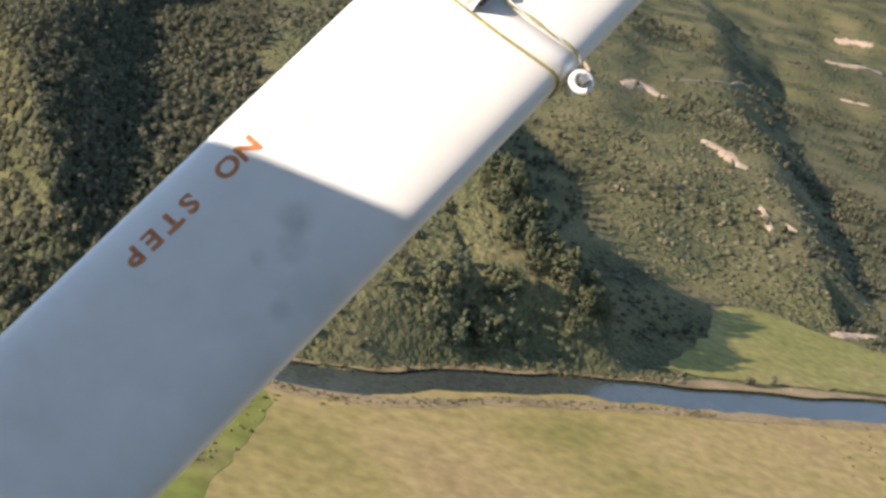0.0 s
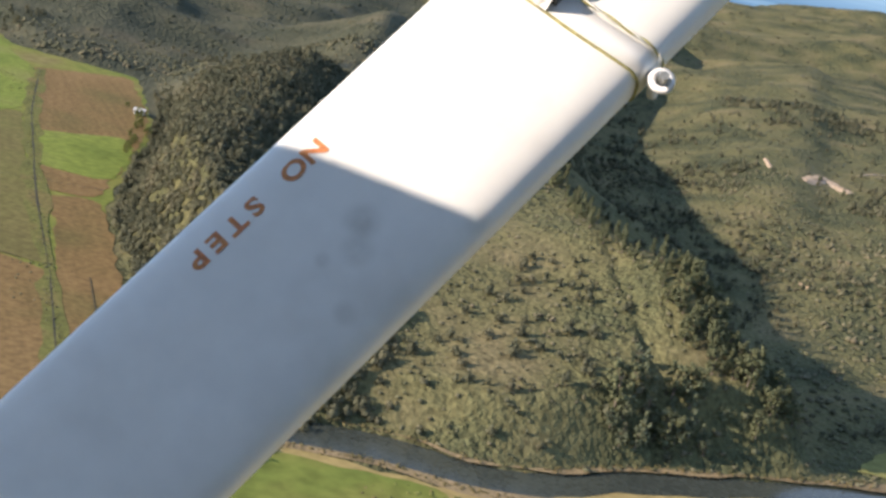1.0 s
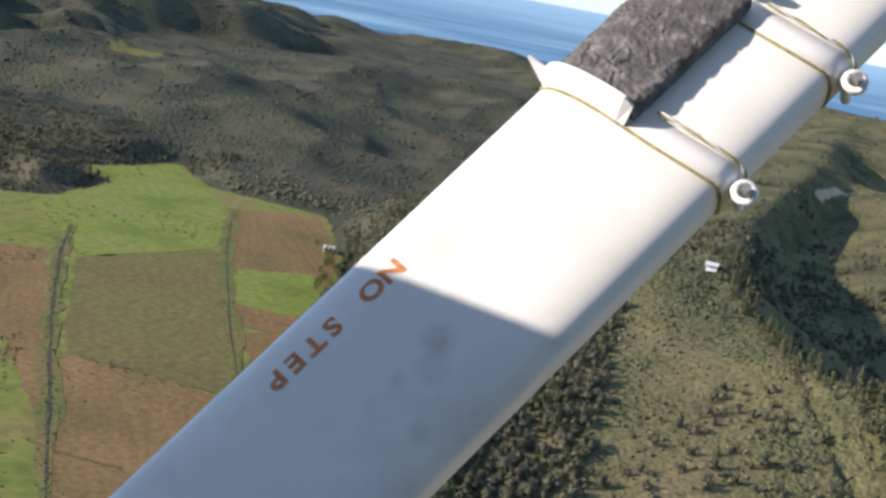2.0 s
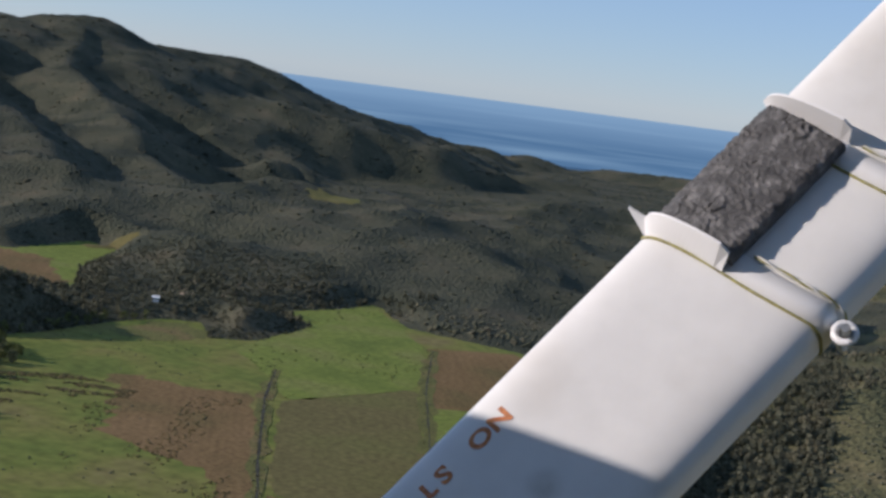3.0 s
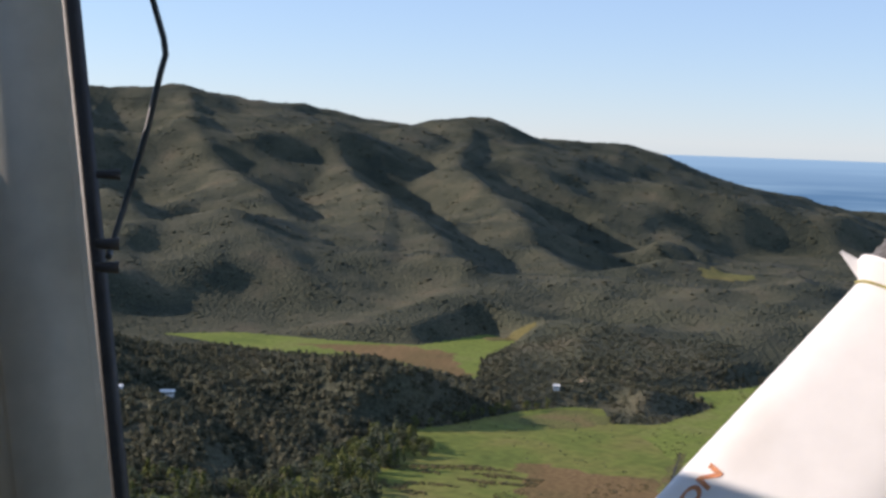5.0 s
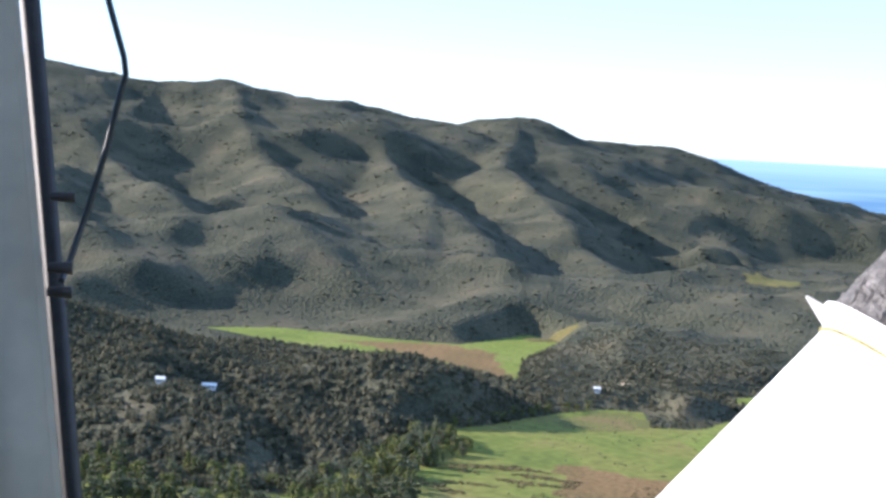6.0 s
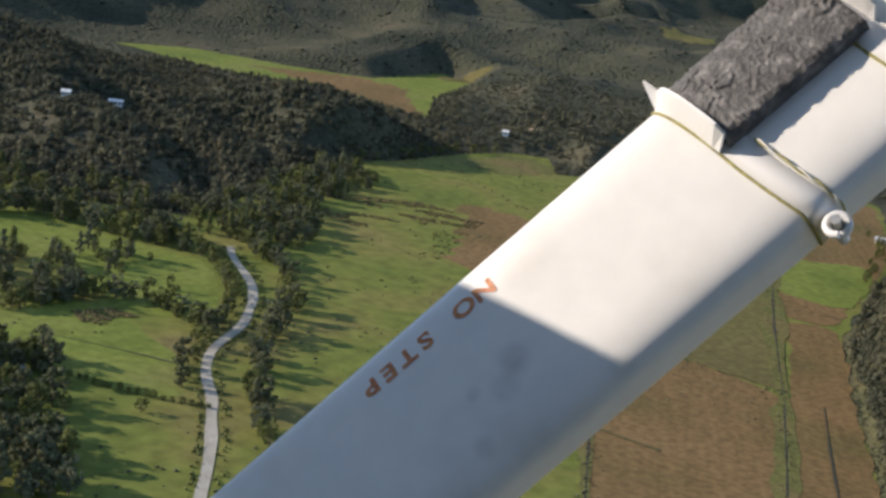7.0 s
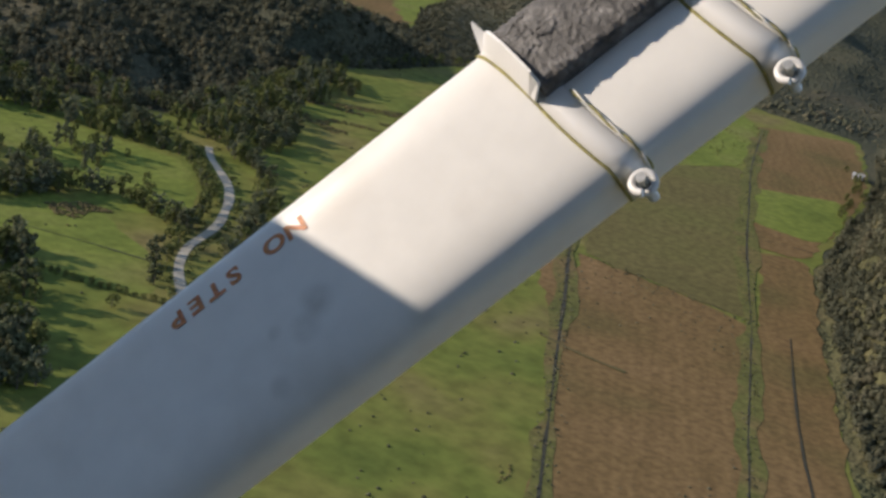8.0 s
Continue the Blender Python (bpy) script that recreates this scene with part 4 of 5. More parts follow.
GROVES = [
    ("trees below the dark hill", in_poly(70, [(-266, 208), (-246, 212), (-229, 203), (-216, 190), (-198, 178), (-187, 168), (-196, 150), (-225, 165), (-262, 192)], 1), (5, 0, 2, 6), 0.85),
    ("trees round the paddocks", in_poly(34, [(-425, 300), (-385, 296), (-335, 262), (-300, 258), (-330, 238), (-430, 235)], 2), (0, 2, 0, 6, 1), 0.9),
    ("paddock trees", in_poly(26, [(-322, 246), (-306, 244), (-285, 262), (-296, 288), (-312, 280)], 30), (1, 0, 7, 2, 6), 0.8),
    ("trees at the foot of the hill", along([(-362, 268), (-352, 287), (-338, 295), (-322, 298), (-302, 301), (-289, 307)], 46, 3.5, 9), (0, 5, 2, 6, 1), 0.95),
    ("trees at the foot of the hill", in_poly(70, [(-372, 280), (-352, 296), (-322, 304), (-300, 306), (-296, 330), (-318, 345), (-360, 330), (-400, 320)], 31), (0, 5, 1, 2, 6), 0.95),
    ("trees beside the upper road", in_poly(150, [(-302, 326), (-326, 342), (-345, 395), (-360, 443), (-340, 442), (-324, 435), (-310, 388), (-294, 362), (-276, 338), (-266, 306), (-284, 318)], 32), (1, 2, 0, 6, 5), 0.8),
    ("roadside trees", along([(-282, 322), (-262, 309), (-244, 293), (-232, 272), (-222, 257), (-211, 243), (-201, 232), (-189, 222), (-178, 210)], 48, 2.4, 3), (0, 2, 5, 6), 0.8),
    ("roadside trees", along([(-290, 308), (-270, 293), (-256, 282), (-243, 266), (-237, 251), (-226, 235), (-212, 222)], 34, 1.6, 4), (2, 0, 5, 2), 0.75),
    ("hedge trees", along([(-281, 223), (-278, 231), (-277, 243), (-276, 255), (-267, 259), (-258, 258), (-250, 258), (-240, 256)], 36, 1.9, 5), (2, 0, 2, 6), 0.8),
    ("hedge trees", in_poly(34, [(-300, 232), (-282, 222), (-277, 232), (-276, 250), (-284, 258), (-298, 250), (-312, 242)], 6), (2, 0, 2, 5, 6), 0.75),
    ("shrubs of the clipped hedge", along([(-240, 205), (-228, 209), (-216, 213), (-201, 220)], 40, 0.5, 33), (2,), 0.25),
    ("trees along the meadow's edge", along([(-352, 446), (-345, 425), (-330, 395), (-315, 365), (-300, 345)], 34, 4.5, 7), (0, 2, 5, 7, 6), 0.85),
    ("pale trees by the meadow", in_poly(14, [(-345, 432), (-326, 412), (-318, 398), (-330, 396), (-346, 416)], 34), (7, 6, 7), 1.0),
    ("trees along the meadow's edge", along([(-360, 455), (-355, 480), (-352, 522), (-343, 550)], 18, 3.0, 17), (0, 2, 2), 0.6),
    ("tall trees on the spur", along([(-10, 530), (-6, 480), (11, 408), (32, 379), (42, 361), (54, 353), (64, 349)], 90, 5.5, 35), (4, 5, 4, 4), 0.6),
    ("trees behind the farm", in_poly(70, [(-270, 212), (-246, 212), (-229, 203), (-216, 190), (-198, 178), (-187, 166), (-196, 140), (-235, 165), (-275, 192)], 36), (5, 5, 0, 2), 0.95),
    ("tall trees on the spur", in_poly(100, [(30, 372), (40, 384), (50, 366), (60, 356), (72, 350), (66, 344), (50, 345), (38, 352)], 21), (4, 5, 4, 3), 0.62),
    ("riverside trees", in_poly(30, [(24, 316), (36, 322), (50, 330), (62, 338), (60, 347), (42, 341), (24, 330)], 8), (6, 6, 7, 3), 0.85),
    ("field corner trees", along([(-178, 566), (-168, 556), (-160, 528), (-153, 505), (-147, 480)], 16, 3.0, 10), (2, 0, 2), 0.6),
    ("lone meadow trees", [(-293, 286), (-287, 270), (-270, 272), (-264, 268), (-210, 206)], (1, 0, 2), 0.55),
]
JOINED = ("trees at the foot of the hill", "trees beside the upper road", "trees along the meadow's edge", "tall trees on the spur", "trees behind the farm", "field corner trees", "trees round the paddocks")


def grove(spots, kinds, size, seed, label):
    """A closed stand: many trees of the same patterns in one mesh."""
    rnd = random.Random(seed)
    made = {}
    for x, y in spots:
        k = KINDS[rnd.choice(kinds)]
        s, turn = size * rnd.uniform(0.65, 1.25), rnd.uniform(0, 2 * math.pi)
        z = float(land(np.array([x]), np.array([y]))[0])
        for ob in k.children:
            co = np.empty(len(ob.data.vertices) * 3)
            ob.data.vertices.foreach_get("co", co)
            co = co.reshape(-1, 3) * s
            c, n = math.cos(turn), math.sin(turn)
            co = np.stack([co[:, 0] * c - co[:, 1] * n + x, co[:, 0] * n + co[:, 1] * c + y, co[:, 2] + z], -1)
            vs, fs, mat = made.setdefault(ob.data.materials[0].name, ([], [], ob.data.materials[0]))
            base = sum(len(v) for v in vs)
            fs += [[base + i for i in p.vertices] + ([base + p.vertices[2]] if len(p.vertices) == 3 and ob.name.startswith("trunk") else []) for p in ob.data.polygons]
            vs.append(co)
    for name, (vs, fs, mat) in made.items():
        tagged(new("grove", mesh_from("grove", np.vstack(vs), fs, mat)), label, "trees", kind="stuff")


rnd = random.Random(12)
for seed, (group, spots, kinds, size) in enumerate(GROVES):
    if group in JOINED:
        grove(spots, kinds, size, seed, "close-standing " + group)
        continue
    for x, y in spots:
        k = KINDS[rnd.choice(kinds)]
        s = size * rnd.uniform(0.65, 1.25)
        z = float(land(np.array([x]), np.array([y]))[0])
        made = copy_thing(k, pose(x, y, z, 0, 0, rnd.uniform(0, 360)))
        made.scale = (s, s, s * rnd.uniform(0.85, 1.15))
        tagged(made, group=group)
# the patterns themselves stand in the groves
for k, (x, y) in zip(KINDS, [(-338, 262), (-318, 300), (-255, 199), (47, 345), (60, 362), (-250, 196), (-330, 405), (-336, 420)]):
    k.location = (x, y, float(land(np.array([x]), np.array([y]))[0]))
    k.scale = (0.7, 0.7, 0.7)


# ---- fence beside the road ----
def fence(line, label):
    top = tagged(new("fence"), label, "fence")
    pts = resample(line, 2.6)
    for x, y in pts:
        bm = bmesh.new()
        bmesh.ops.create_cone(bm, cap_ends=True, segments=6, radius1=0.05, radius2=0.04, depth=0.72, matrix=Matrix.Translation((x, y, 0.42)))
        part("post", bm, M["bark"], top, smooth=False)
    for z in (0.35, 0.53, 0.7):
        bm = bmesh.new()
        for (ax, ay), (bx, by) in zip(pts, pts[1:]):
            limb(bm, Vector((ax, ay, z)), Vector((bx, by, z)), 0.008, 0.008, 4)
        part("wire", bm, M["bolt"], top, smooth=False)
    return top


fence([(-222, 236), (-219, 233.5), (-203, 219), (-186, 201.5), (-170, 182)], "wooden post and wire fence beside the road")


# ---- houses ----
def box(bm, x0, x1, y0, y1, z0, z1):
    vs = [bm.verts.new((x, y, z)) for z in (z0, z1) for x, y in ((x0, y0), (x1, y0), (x1, y1), (x0, y1))]
    for f in ((3, 2, 1, 0), (4, 5, 6, 7), (0, 1, 5, 4), (1, 2, 6, 5), (2, 3, 7, 6), (3, 0, 4, 7)):
        bm.faces.new([vs[i] for i in f])


def house(x, y, turn, long, deep, tall, roof_mat, label):
    z = float(land(np.array([x]), np.array([y]))[0])
    top = tagged(new("house"), label, "house", "scattered houses")
    bm = bmesh.new()
    box(bm, -long / 2, long / 2, -deep / 2, deep / 2, -1.0, tall)
    part("wall", bm, M["wall"], top, smooth=False)
    bm = bmesh.new()
    lx, dy, o = long / 2 + 0.4, deep / 2 + 0.4, 0.18
    a = [bm.verts.new(p) for p in ((-lx, -dy, tall), (lx, -dy, tall), (lx, 0, tall + deep * 0.3), (-lx, 0, tall + deep * 0.3), (lx, dy, tall), (-lx, dy, tall))]
    b = [bm.verts.new(v.co + Vector((0, 0, o))) for v in a]
    for f in ((0, 1, 2, 3), (3, 2, 4, 5)):
        bm.faces.new([b[i] for i in f])
        bm.faces.new([a[i] for i in f][::-1])
    for i, j in ((0, 1), (1, 2), (2, 4), (4, 5), (5, 3), (3, 0)):
        bm.faces.new((a[i], a[j], b[j], b[i]))
    bmesh.ops.recalc_face_normals(bm, faces=bm.faces[:])
    part("roof", bm, roof_mat, top, smooth=False)
    for k in (-0.3, 0.0, 0.3):
        bm = bmesh.new()
        box(bm, k * long - 0.09 * long, k * long + 0.09 * long, -deep / 2 - 0.05, -deep / 2 + 0.02, tall * 0.4, tall * 0.8)
        part("window", bm, M["seal"], top, smooth=False)
    top.matrix_world = pose(x, y, z, 0, 0, turn)
    return top


for az, el, turn, long, deep, tall, rm, label in [
        (49.4, -10.3, 40, 3.2, 2.6, 1.9, "wall", "white hillside house among dark trees"), (47.5, -10.5, 44, 5.4, 2.6, 1.5, "wall", "long pale house on the hillside"),
        (32.1, -9.86, 25, 2.6, 2.2, 1.6, "wall", "small white cottage at the wood's edge"), (1.9, -9.4, 0, 3.6, 2.6, 1.6, "roof", "pale hut on the spur's crest"),
        (17.0, -11.6, 12, 4, 3, 1.6, "roof", "farm shed behind the fields"), (51.5, -20.7, 40, 3.2, 2.4, 1.6, "wall", "white house behind the trees"), (50.6, -20.9, 40, 3, 2, 1.4, "roof", "pale shed behind the trees"),
        (53.2, -16.3, 50, 5, 3.4, 1.8, "roof", "pale-roofed farmhouse among paddock trees")]:
    x, y, _ = spot(az, el)
    house(x, y, turn, long, deep, tall, M[rm], label)


# the land's plan to metres
for ob in [o for o in scene.objects if not o.parent and o not in (cam, sun_lamp)]:
    if ob.type == "MESH":
        ob.data.transform(Matrix.Scale(UNIT, 4))
    else:
        ob.matrix_world = Matrix.Scale(UNIT, 4) @ Matrix.LocRotScale(ob.location, ob.rotation_euler if ob.rotation_mode != "QUATERNION" else ob.rotation_quaternion, ob.scale)


# ---- the aircraft: strut, door post, cable ----
aircraft = tagged(new("aircraft"), "white high-wing light aircraft's strut and grey door post", "aircraft")
aircraft.location = (-0.8, 1.25, ALT - 0.84)
S_O = Vector((-0.7985, 1.25, ALT - 0.8395))
S_U = Vector((0.4845, 0.4562, 0.7464)).normalized()
S_W = Vector((0.8747, -0.2389, -0.4218)).normalized()
S_N = Vector((0.0141, -0.8572, 0.5148)).normalized()
CH, TH, SQ = 0.1143, 0.0446, 4.2   # half chord, half thickness, squareness of the section


def section(phi):
    """The section's place and outward normal at an angle round it."""
    c, s = math.cos(radians(phi)), math.sin(radians(phi))
    w = math.copysign(abs(c) ** 0.8, c)
    t = math.copysign(max(0.0, 1 - abs(w) ** SQ) ** (1 / SQ), s)
    n = Vector((math.copysign(abs(w) ** (SQ - 1), w) / CH, math.copysign(abs(t) ** (SQ - 1), t) / TH)).normalized()
    return CH * w, TH * t, n


def on_strut(u, phi, out=0.0):
    """A place on the strut: metres along it, degrees round its section, metres proud of it."""
    w, t, n = section(phi)
    return S_O + S_U * u + S_W * (w + n.x * out) + S_N * (t + n.y * out)


def hang(ob):
    """Puts a mesh made in world places under the aircraft."""
    ob.parent = aircraft
    ob.matrix_parent_inverse = Matrix.Translation(-Vector(aircraft.location))
    return ob


def under(ob, holder):
    """Makes a piece part of a part of the aircraft."""
    ob.parent = holder
    ob.matrix_parent_inverse = Matrix.Identity(4)
    return ob


def section_tube(us, out0, step=5.0, phis=None):
    bm = bmesh.new()
    closed = phis is None
    phis = phis or [i * step for i in range(int(360 / step))]
    rings = [[bm.verts.new(on_strut(u, p, out0)) for p in phis] for u in us]
    m = len(phis)
    for a, b in zip(rings, rings[1:]):
        for i in range(m if closed else m - 1):
            j = (i + 1) % m
            bm.faces.new((a[i], a[j], b[j], b[i]))
    return bm


bm = section_tube([-1.1 + 0.1 * i for i in range(40)], 0.0, 2.5)
strut = hang(part("wing_strut", bm, M["strut"], label="glossy white faired wing strut"))


def stain(m, spots, colour):
    """Dirty smudges of their own shape at places on the paint."""
    nt = m.node_tree
    base = nt.nodes["Principled BSDF"].inputs["Base Color"]
    geo = nt.nodes.new("ShaderNodeNewGeometry")
    cloud = nt.nodes.new("ShaderNodeTexNoise")
    cloud.inputs["Scale"].default_value, cloud.inputs["Detail"].default_value = 38.0, 4.0
    nt.links.new(geo.outputs["Position"], cloud.inputs["Vector"])
    for place, radius, depth in spots:
        far = nt.nodes.new("ShaderNodeVectorMath")
        far.operation = "DISTANCE"
        far.inputs[1].default_value = place
        fall = nt.nodes.new("ShaderNodeMapRange")
        fall.interpolation_type = "SMOOTHSTEP"
        for key, value in (("From Min", radius * 0.2), ("From Max", radius), ("To Min", depth), ("To Max", 0.0)):
            fall.inputs[key].default_value = value
        veil = nt.nodes.new("ShaderNodeMath")
        veil.operation = "MULTIPLY"
        mix = nt.nodes.new("ShaderNodeMix")
        mix.data_type = "RGBA"
        mix.inputs["B"].default_value = colour
        nt.links.new(geo.outputs["Position"], far.inputs[0])
        nt.links.new(far.outputs["Value"], fall.inputs["Value"])
        nt.links.new(fall.outputs["Result"], veil.inputs[0])
        nt.links.new(cloud.outputs["Fac"], veil.inputs[1])
        nt.links.new(veil.outputs[0], mix.inputs["Factor"])
        nt.links.new(base.links[0].from_socket, mix.inputs["A"])
        nt.links.new(mix.outputs["Result"], base)


stain(M["strut"], [(on_strut(0.535, 84), 0.026, 0.85), (on_strut(0.51, 76), 0.024, 0.75), (on_strut(0.455, 54), 0.018, 0.5), (on_strut(0.478, 84), 0.012, 0.6), (on_strut(0.62, 30), 0.02, 0.4)], (0.4, 0.385, 0.34, 1))


def band(u_at, phis, width, out, mat, name, label="", thick=0.0015):
    """A strap that follows the section; u_at gives its edge along the way."""
    bm = bmesh.new()
    rows = []
    for p in phis:
        u = u_at(p)
        rows.append([bm.verts.new(on_strut(u, p, 0.0003)), bm.verts.new(on_strut(u, p, out)),
                     bm.verts.new(on_strut(u + width, p, out)), bm.verts.new(on_strut(u + width, p, 0.0003))])
    for a, b in zip(rows, rows[1:]):
        for i in range(3):
            bm.faces.new((a[i], a[i + 1], b[i + 1], b[i]))
    bmesh.ops.recalc_face_normals(bm, faces=bm.faces[:])
    ob = hang(part(name, bm, mat, label=label))
    return ob


def cord(name, pts, radius, mat, label="", closed=False):
    cu = bpy.data.curves.new(name, "CURVE")
    cu.dimensions, cu.bevel_depth, cu.bevel_resolution = "3D", radius, 3
    sp = cu.splines.new("POLY")
    sp.points.add(len(pts) - 1)
    for q, p in zip(sp.points, pts):
        q.co = (*p, 1)
    sp.use_cyclic_u = closed
    cu.use_fill_caps = True
    tmp = bpy.data.objects.new(name, cu)
    me = bpy.data.meshes.new_from_object(tmp)
    bpy.data.objects.remove(tmp)
    for f in me.polygons:
        f.use_smooth = True
    me.materials.clear()
    me.materials.append(mat)
    ob = hang(new(name, me))
    if label:
        tagged(ob, label=label)
    return ob


PH = [166 - 4 * i for i in range(47)]


def edge_low(p):
    return 0.823 + 0.036 * min(1.0, max(0.0, (160 - p) / 130))


for shift in (0.0, 0.178):
    strap = band(lambda p: edge_low(p) + shift, PH, 0.030, 0.0022, M["paint"], "strap", "flat white metal strap round the strut")
    under(cord("grime_line", [on_strut(edge_low(p) + shift - 0.002, p, 0.0012) for p in PH], 0.0017, M["grime"], "yellow-green grime along the strap's edge"), strap)
    # twisted lashing wire along the strap's other edge
    for turn in (0.0, math.pi):
        twist = [(88 - 1.0 * i, turn + i * 0.21) for i in range(84)]
        under(cord("lashing_wire", [on_strut(edge_low(p) + shift + 0.034 + 0.0012 * math.cos(w), p, 0.005 + 0.0012 * math.sin(w)) for p, w in twist], 0.0013, M["grime"] if turn else M["grubby"], "dirty twisted lashing wire"), strap)
    # rolled curl and bolt at the strap's end
    c = on_strut(edge_low(8) + shift + 0.018, 2, 0.018) + S_N * 0.012
    curl = []
    for i in range(34):
        a, r = 2.2 + i * 0.3, 0.0135 - 0.00022 * i
        curl.append(c + S_U * r * math.cos(a) + S_W * r * math.sin(a) + S_N * (0.008 - 0.0005 * i))
    under(cord("strap_curl", curl, 0.0042, M["paint"], "rolled white end of the strap"), strap)
    under(cord("strap_tail", [on_strut(edge_low(8) + shift + 0.018, 8 - 4 * i, 0.003 + 0.0028 * i) for i in range(5)], 0.006, M["paint"], "white tail of the strap"), strap)
    bm = bmesh.new()
    bmesh.ops.create_cone(bm, cap_ends=True, segments=6, radius1=0.0065, radius2=0.0055, depth=0.034)
    ob = part("bolt", bm, M["bolt"], label="dull clamp bolt", smooth=False)
    ob.matrix_world = Matrix.Translation(c) @ S_N.to_track_quat("Z", "Y").to_matrix().to_4x4()
    me = ob.data
    me.transform(ob.matrix_world)
    ob.matrix_world = Matrix.Identity(4)
    under(ob, strap)


# rough dark pad between two end plates
def pad():
    bm = bmesh.new()
    N_U, N_P = 140, 76
    us = [0.848 + 0.188 * i / N_U for i in range(N_U + 1)]
    ps = [156 - 65 * j / N_P for j in range(N_P + 1)]
    top = []
    for i, u in enumerate(us):
        row = []
        for j, p in enumerate(ps):
            edge = min(i, N_U - i, j, N_P - j)
            rim = max(0.0, 1 - edge / 7.0)
            wear = 0.25 + 0.75 * max(rim, min(1.0, max(0.0, noise.noise(Vector((u * 28, p * 0.05, 31.0))) * 2.2)))
            lump = noise.noise(Vector((u * 40, p * 0.07, 3.0))) * 0.001 + noise.fractal(Vector((u * 230, p * 0.4, 9.0)), 0.6, 2.1, 4) * 0.0016 * wear
            flake = noise.cell(Vector((u * 150 + noise.noise(Vector((u * 90, p * 0.16, 1.0))) * 1.5, p * 0.26 + noise.noise(Vector((u * 90, p * 0.16, 5.0))) * 1.5, 0.0))) * 0.0016 * wear
            knob = max((1 - ((u - ku) / 0.013) ** 2 - ((p - kp) / 5.5) ** 2) for ku, kp in ((0.893, 118), (1.02, 112)))
            knob = 0.0022 * min(1.0, max(0.0, knob) * 4)
            h = 0.013 + 0.008 * j / N_P + lump + flake + knob - (0.006 if edge == 0 else 0.0012 if edge < 3 else 0)
            row.append(bm.verts.new(on_strut(u + 0.004 * j / N_P, p, h)))
        top.append(row)
    for a, b in zip(top, top[1:]):
        for j in range(N_P):
            bm.faces.new((a[j], a[j + 1], b[j + 1], b[j]))
    border = top[0] + [r[-1] for r in top[1:]] + top[-1][-2::-1] + [r[0] for r in top[-2:0:-1]]
    low = []
    for v in border:
        d = v.co - S_O
        w, t = d.dot(S_W), d.dot(S_N)
        p = math.degrees(math.atan2(t / TH, w / CH))
        low.append(bm.verts.new(S_O + S_U * d.dot(S_U) + S_W * w * 0.8 + S_N * t * 0.6))
    m = len(border)
    for i in range(m):
        j = (i + 1) % m
        bm.faces.new((border[i], border[j], low[j], low[i]))
    bmesh.ops.recalc_face_normals(bm, faces=bm.faces[:])
    return hang(part("anti_chafe_pad", bm, M["rubber"], label="rough weathered dark grey rubber pad"))


chafe_pad = pad()


def end_plate(u0, lean, tip):
    """A thin upright flange along the pad's end, with a pointed ear past the strut's nose."""
    bm = bmesh.new()
    rows = []
    for p in range(168, 88, -4):
        u = u0 + 0.012 * (160 - p) / 70
        h = 0.015 + 0.02 * min(1.0, (168 - p) / 70)
        if p < 94:
            h *= 0.75
        rows.append([on_strut(u, p, -0.001), on_strut(u + lean, p, h)])
    if tip:
        first = rows[0][1] - S_W * tip + S_N * 0.006 - S_U * 0.004
        rows.insert(0, [first - S_N * 0.002, first])
    front = [[bm.verts.new(q) for q in r] for r in rows]
    back = [[bm.verts.new(q + S_U * 0.003) for q in r] for r in rows]
    for a, b, c, d in zip(front, front[1:], back, back[1:]):
        bm.faces.new((a[0], b[0], b[1], a[1]))
        bm.faces.new((c[0], c[1], d[1], d[0]))
        bm.faces.new((a[1], b[1], d[1], c[1]))
        bm.faces.new((a[0], c[0], d[0], b[0]))
    bm.faces.new((front[0][0], front[0][1], back[0][1], back[0][0]))
    bm.faces.new((front[-1][0], back[-1][0], back[-1][1], front[-1][1]))
    bmesh.ops.recalc_face_normals(bm, faces=bm.faces[:])
    return hang(part("end_plate", bm, M["paint"], label="thin white flange at the pad's end", smooth=False))


under(end_plate(0.826, 0.016, 0.022), chafe_pad)
under(end_plate(1.037, 0.006, 0.0), chafe_pad)
under(band(lambda p: 0.84, [190 - 3 * i for i in range(12)], 0.193, 0.006, M["paint"], "pad_tray", "white tray lip behind the pad"), chafe_pad)


# lettering: each letter of its own, wrapped on the nose of the strut
def letter(ch, u_mid, height):
    cu = bpy.data.curves.new("letter", "FONT")
    cu.body, cu.size, cu.align_x = ch, height / 0.69, "CENTER"
    cu.resolution_u, cu.offset = 4, height * 0.05
    tmp = bpy.data.objects.new("letter", cu)
    me = bpy.data.meshes.new_from_object(tmp)
    bpy.data.objects.remove(tmp)
    bm = bmesh.new()
    bm.from_mesh(me)
    bpy.data.meshes.remove(me)
    bmesh.ops.subdivide_edges(bm, edges=[e for e in bm.edges if e.calc_length() > height * 0.3], cuts=2)
    # arc length round the section, from the letters' foot
    steps = [131 - 0.5 * i for i in range(110)]
    arc, table = 0.0, [(0.0, steps[0])]
    for a, b in zip(steps, steps[1:]):
        arc += (on_strut(0, b) - on_strut(0, a)).length
        table.append((arc, b))
    for v in bm.verts:
        h = v.co.y
        p = float(np.interp(max(h, 0.0), [q[0] for q in table], [q[1] for q in table]))
        v.co = on_strut(u_mid - v.co.x * 1.25, p, 0.0007)
    return hang(part("letter", bm, M["red"], label="faded orange-red letter " + ch, smooth=False))


for ch, u_mid in zip("NOSTEP", (0.555, 0.526, 0.470, 0.4435, 0.417, 0.391)):
    under(letter(ch, u_mid, 0.0197), strut)


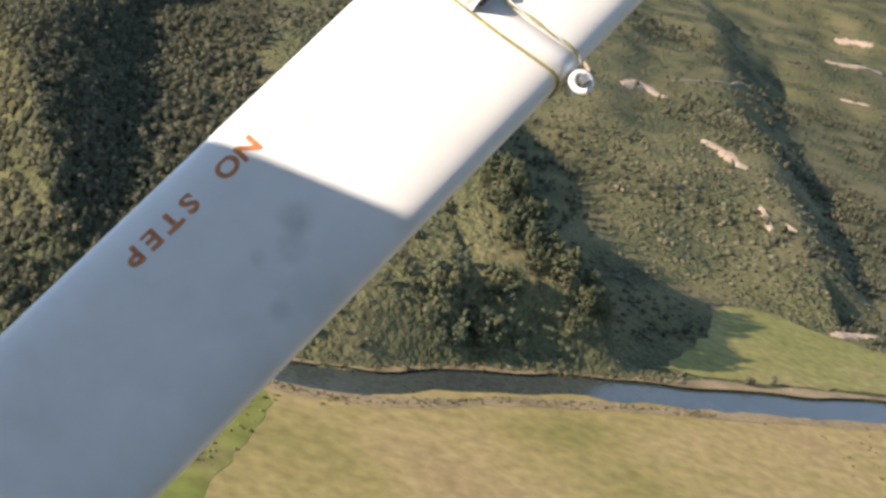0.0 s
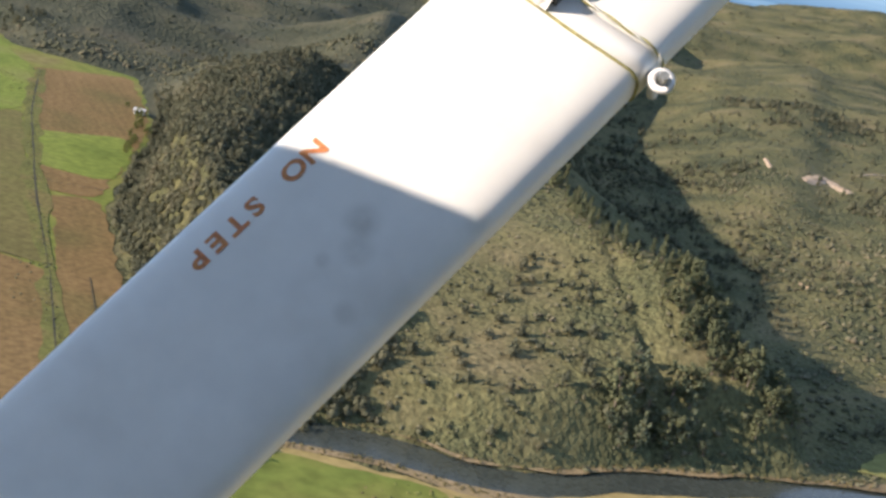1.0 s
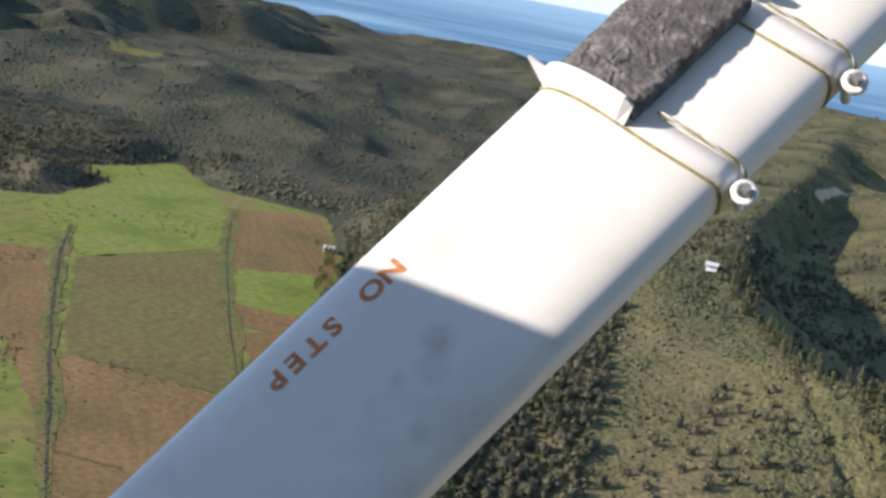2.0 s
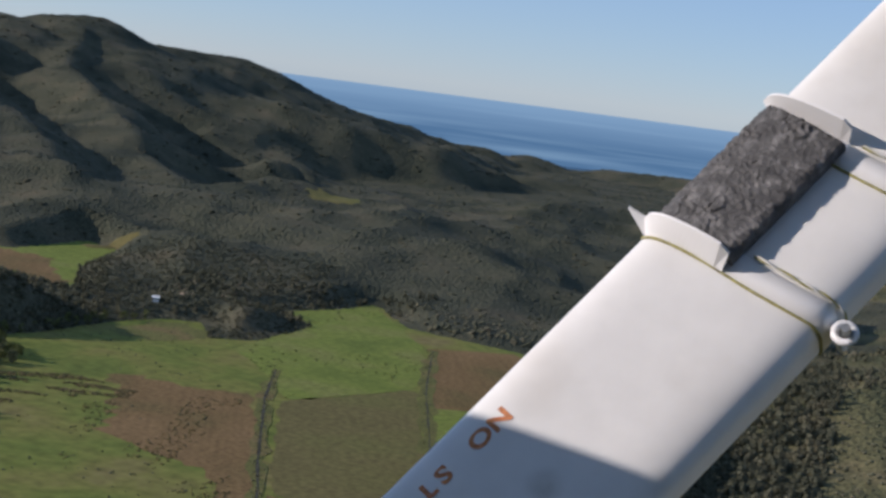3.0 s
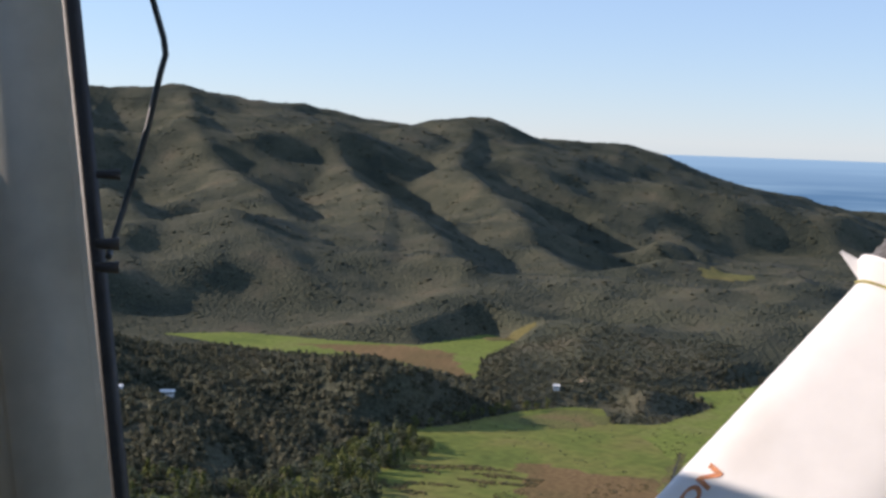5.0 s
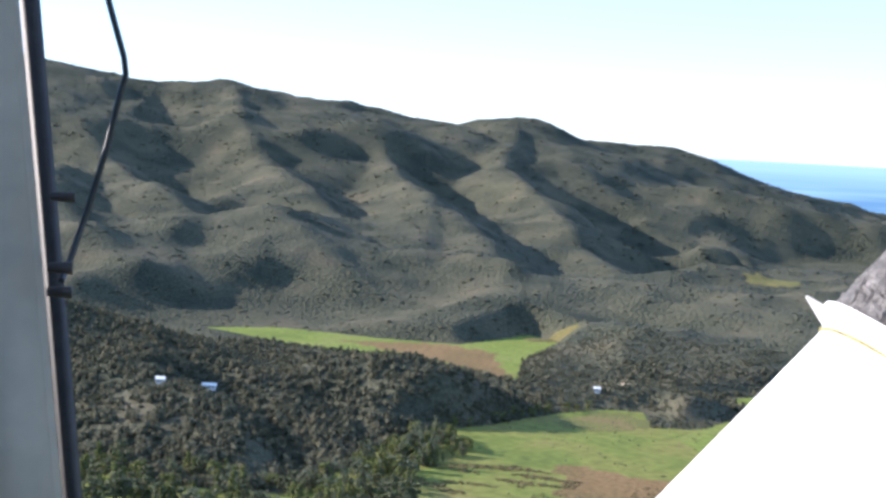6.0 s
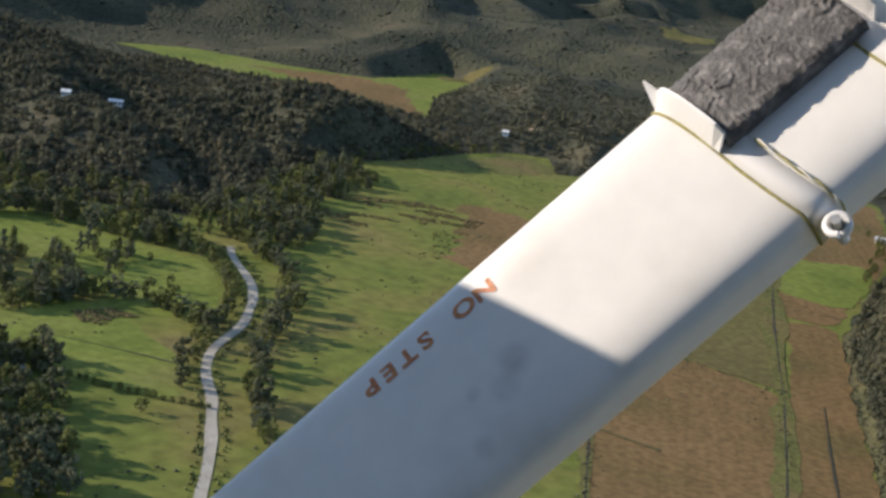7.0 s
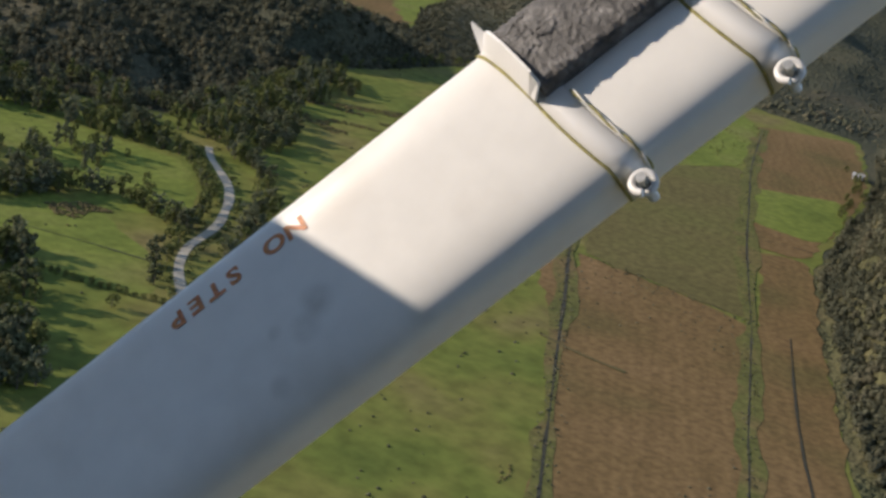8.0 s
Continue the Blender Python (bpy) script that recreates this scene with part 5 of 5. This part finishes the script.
def slab(name, corners, thick, mat, label, bevel=0.006):
    """A flat panel with rounded edges from its corners."""
    bm = bmesh.new()
    nrm = (corners[1] - corners[0]).cross(corners[2] - corners[0]).normalized()
    a = [bm.verts.new(c) for c in corners]
    b = [bm.verts.new(c + nrm * thick) for c in corners]
    bm.faces.new(a[::-1])
    bm.faces.new(b)
    for i in range(len(a)):
        j = (i + 1) % len(a)
        bm.faces.new((a[i], a[j], b[j], b[i]))
    bmesh.ops.recalc_face_normals(bm, faces=bm.faces[:])
    bmesh.ops.bevel(bm, geom=bm.edges[:], offset=bevel, segments=2, affect="EDGES")
    return hang(part(name, bm, mat, label=label))


# unseen panel, placed so that its edge shades the foot of the strut
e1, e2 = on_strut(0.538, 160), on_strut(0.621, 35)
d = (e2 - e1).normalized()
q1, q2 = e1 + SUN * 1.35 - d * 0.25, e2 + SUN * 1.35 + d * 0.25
slab("cabin_side", [q1, q2, q2 - S_U * 1.3, q1 - S_U * 1.3], 0.03, M["paint"], "unseen white panel that shades the strut's foot")

# door post, black seal and cable
EYE = Vector((0.100, 0.092, ALT - 0.017))


def off_eye(az, el, dist):
    return EYE + toward(az, el) * dist


def post_line(az_top, az_low, dist):
    """Two ends of an upright of the door frame, through its places at two heights."""
    hi = EYE + toward(az_top, 0) * dist + Vector((0, 0, dist * math.tan(radians(4.8))))
    lo = EYE + toward(az_low, 0) * dist + Vector((0, 0, dist * math.tan(radians(-14.2))))
    return lo + (lo - hi) * 1.25, hi + (hi - lo) * 0.3


a0, a1 = post_line(52.15, 49.97, 2.0)
b0, b1 = post_line(51.72, 49.54, 2.02)
c0, c1 = post_line(56.00, 53.80, 1.98)
g0, g1 = post_line(54.80, 52.60, 1.96)
seal = slab("door_seal", [a0, b0, b1, a1], 0.02, M["seal"], "black rubber door seal", 0.004)
post = slab("door_post", [c0, a0, a1, c1], 0.05, M["grey"], "grey painted door post", 0.012)
under(slab("post_rib", [c0, g0, g1, c1], 0.03, M["grey"], "raised rib of the door post", 0.008), post)
under(seal, post)
for near_az, far_az, proud, label in ((53.75, 53.35, 1.972, "narrow pressed rib of the door post"), (52.62, 52.25, 1.968, "pale rolled lip of the door post")):
    k0, k1 = post_line(near_az, near_az - 2.19, proud)
    l0, l1 = post_line(far_az, far_az - 2.19, proud)
    under(slab("post_rib", [k0, l0, l1, k1], 0.016, M["grey"], label, 0.005), post)
cable = cord("cable", [off_eye(49.73, 9.5, 1.95), off_eye(49.25, 6.78, 1.95), off_eye(48.71, 4.9, 1.95), off_eye(48.19, 3.2, 1.95), off_eye(48.11, 2.6, 1.95), off_eye(48.27, 2.0, 1.95),
               off_eye(48.73, -0.2, 1.95), off_eye(49.33, -2.5, 1.95), off_eye(49.92, -4.45, 1.95), off_eye(50.13, -5.2, 1.9)], 0.0043, M["cable"], "thin dark cable with a kink")
for el, r in ((-2.05, 0.007), (-4.7, 0.0085), (-5.6, 0.008)):
    bm = bmesh.new()
    bmesh.ops.create_cone(bm, cap_ends=True, segments=10, radius1=r, radius2=r * 0.7, depth=0.03)
    bmesh.ops.transform(bm, matrix=Matrix.Translation(off_eye(50.18, el, 1.9)) @ toward(139, 0).to_track_quat("Z", "Y").to_matrix().to_4x4(), verts=bm.verts[:])
    under(part("cable_clip", bm, M["seal"], label="small black cable clip"), cable)


# unseen wing above the strut, which hangs from it; added to block sky light
span, chord = Vector((0.70, 0.714, 0.0)), Vector((-0.714, 0.70, 0.0))
root = Vector((-0.75, 1.15, ALT + 1.0))
bm = bmesh.new()
prof = [(-0.8, 0.0), (-0.78, 0.07), (-0.6, 0.14), (-0.2, 0.17), (0.3, 0.12), (0.85, 0.02), (0.85, 0.0), (0.0, -0.03), (-0.6, -0.03)]
ends = [[bm.verts.new(root + span * d + chord * c + Vector((0, 0, z + d * 0.03))) for c, z in prof] for d in (0.0, 4.6)]
for i in range(len(prof)):
    j = (i + 1) % len(prof)
    bm.faces.new((ends[0][i], ends[0][j], ends[1][j], ends[1][i]))
bm.faces.new(ends[0][::-1])
bm.faces.new(ends[1])
bmesh.ops.recalc_face_normals(bm, faces=bm.faces[:])
hang(part("wing", bm, M["paint"], label="unseen white wing panel that keeps sky light off the strut", smooth=False))


# unseen cabin panels that block light round the seat: roof, floor, back, far side
def unseen_panel(x0, x1, y0, y1, z0, z1, name, label):
    bm = bmesh.new()
    box(bm, x0, x1, y0, y1, ALT + z0, ALT + z1)
    bmesh.ops.bevel(bm, geom=bm.edges[:], offset=0.01, segments=2, affect="EDGES")
    return hang(part(name, bm, M["cabin"], label=label))


unseen_panel(-1.5, 1.3, -1.0, 0.5, 0.72, 0.76, "cabin_roof", "unseen dark grey roof panel that blocks light")
unseen_panel(-1.5, 1.3, -1.0, 0.6, -1.05, -1.0, "cabin_floor", "unseen dark grey floor panel that blocks light")
unseen_panel(-1.5, 1.3, -1.05, -1.0, -1.0, 0.72, "cabin_back", "unseen dark grey rear panel that blocks light")
unseen_panel(1.3, 1.35, -1.0, 0.5, -1.0, 0.72, "cabin_side_far", "unseen dark grey side panel that blocks light")
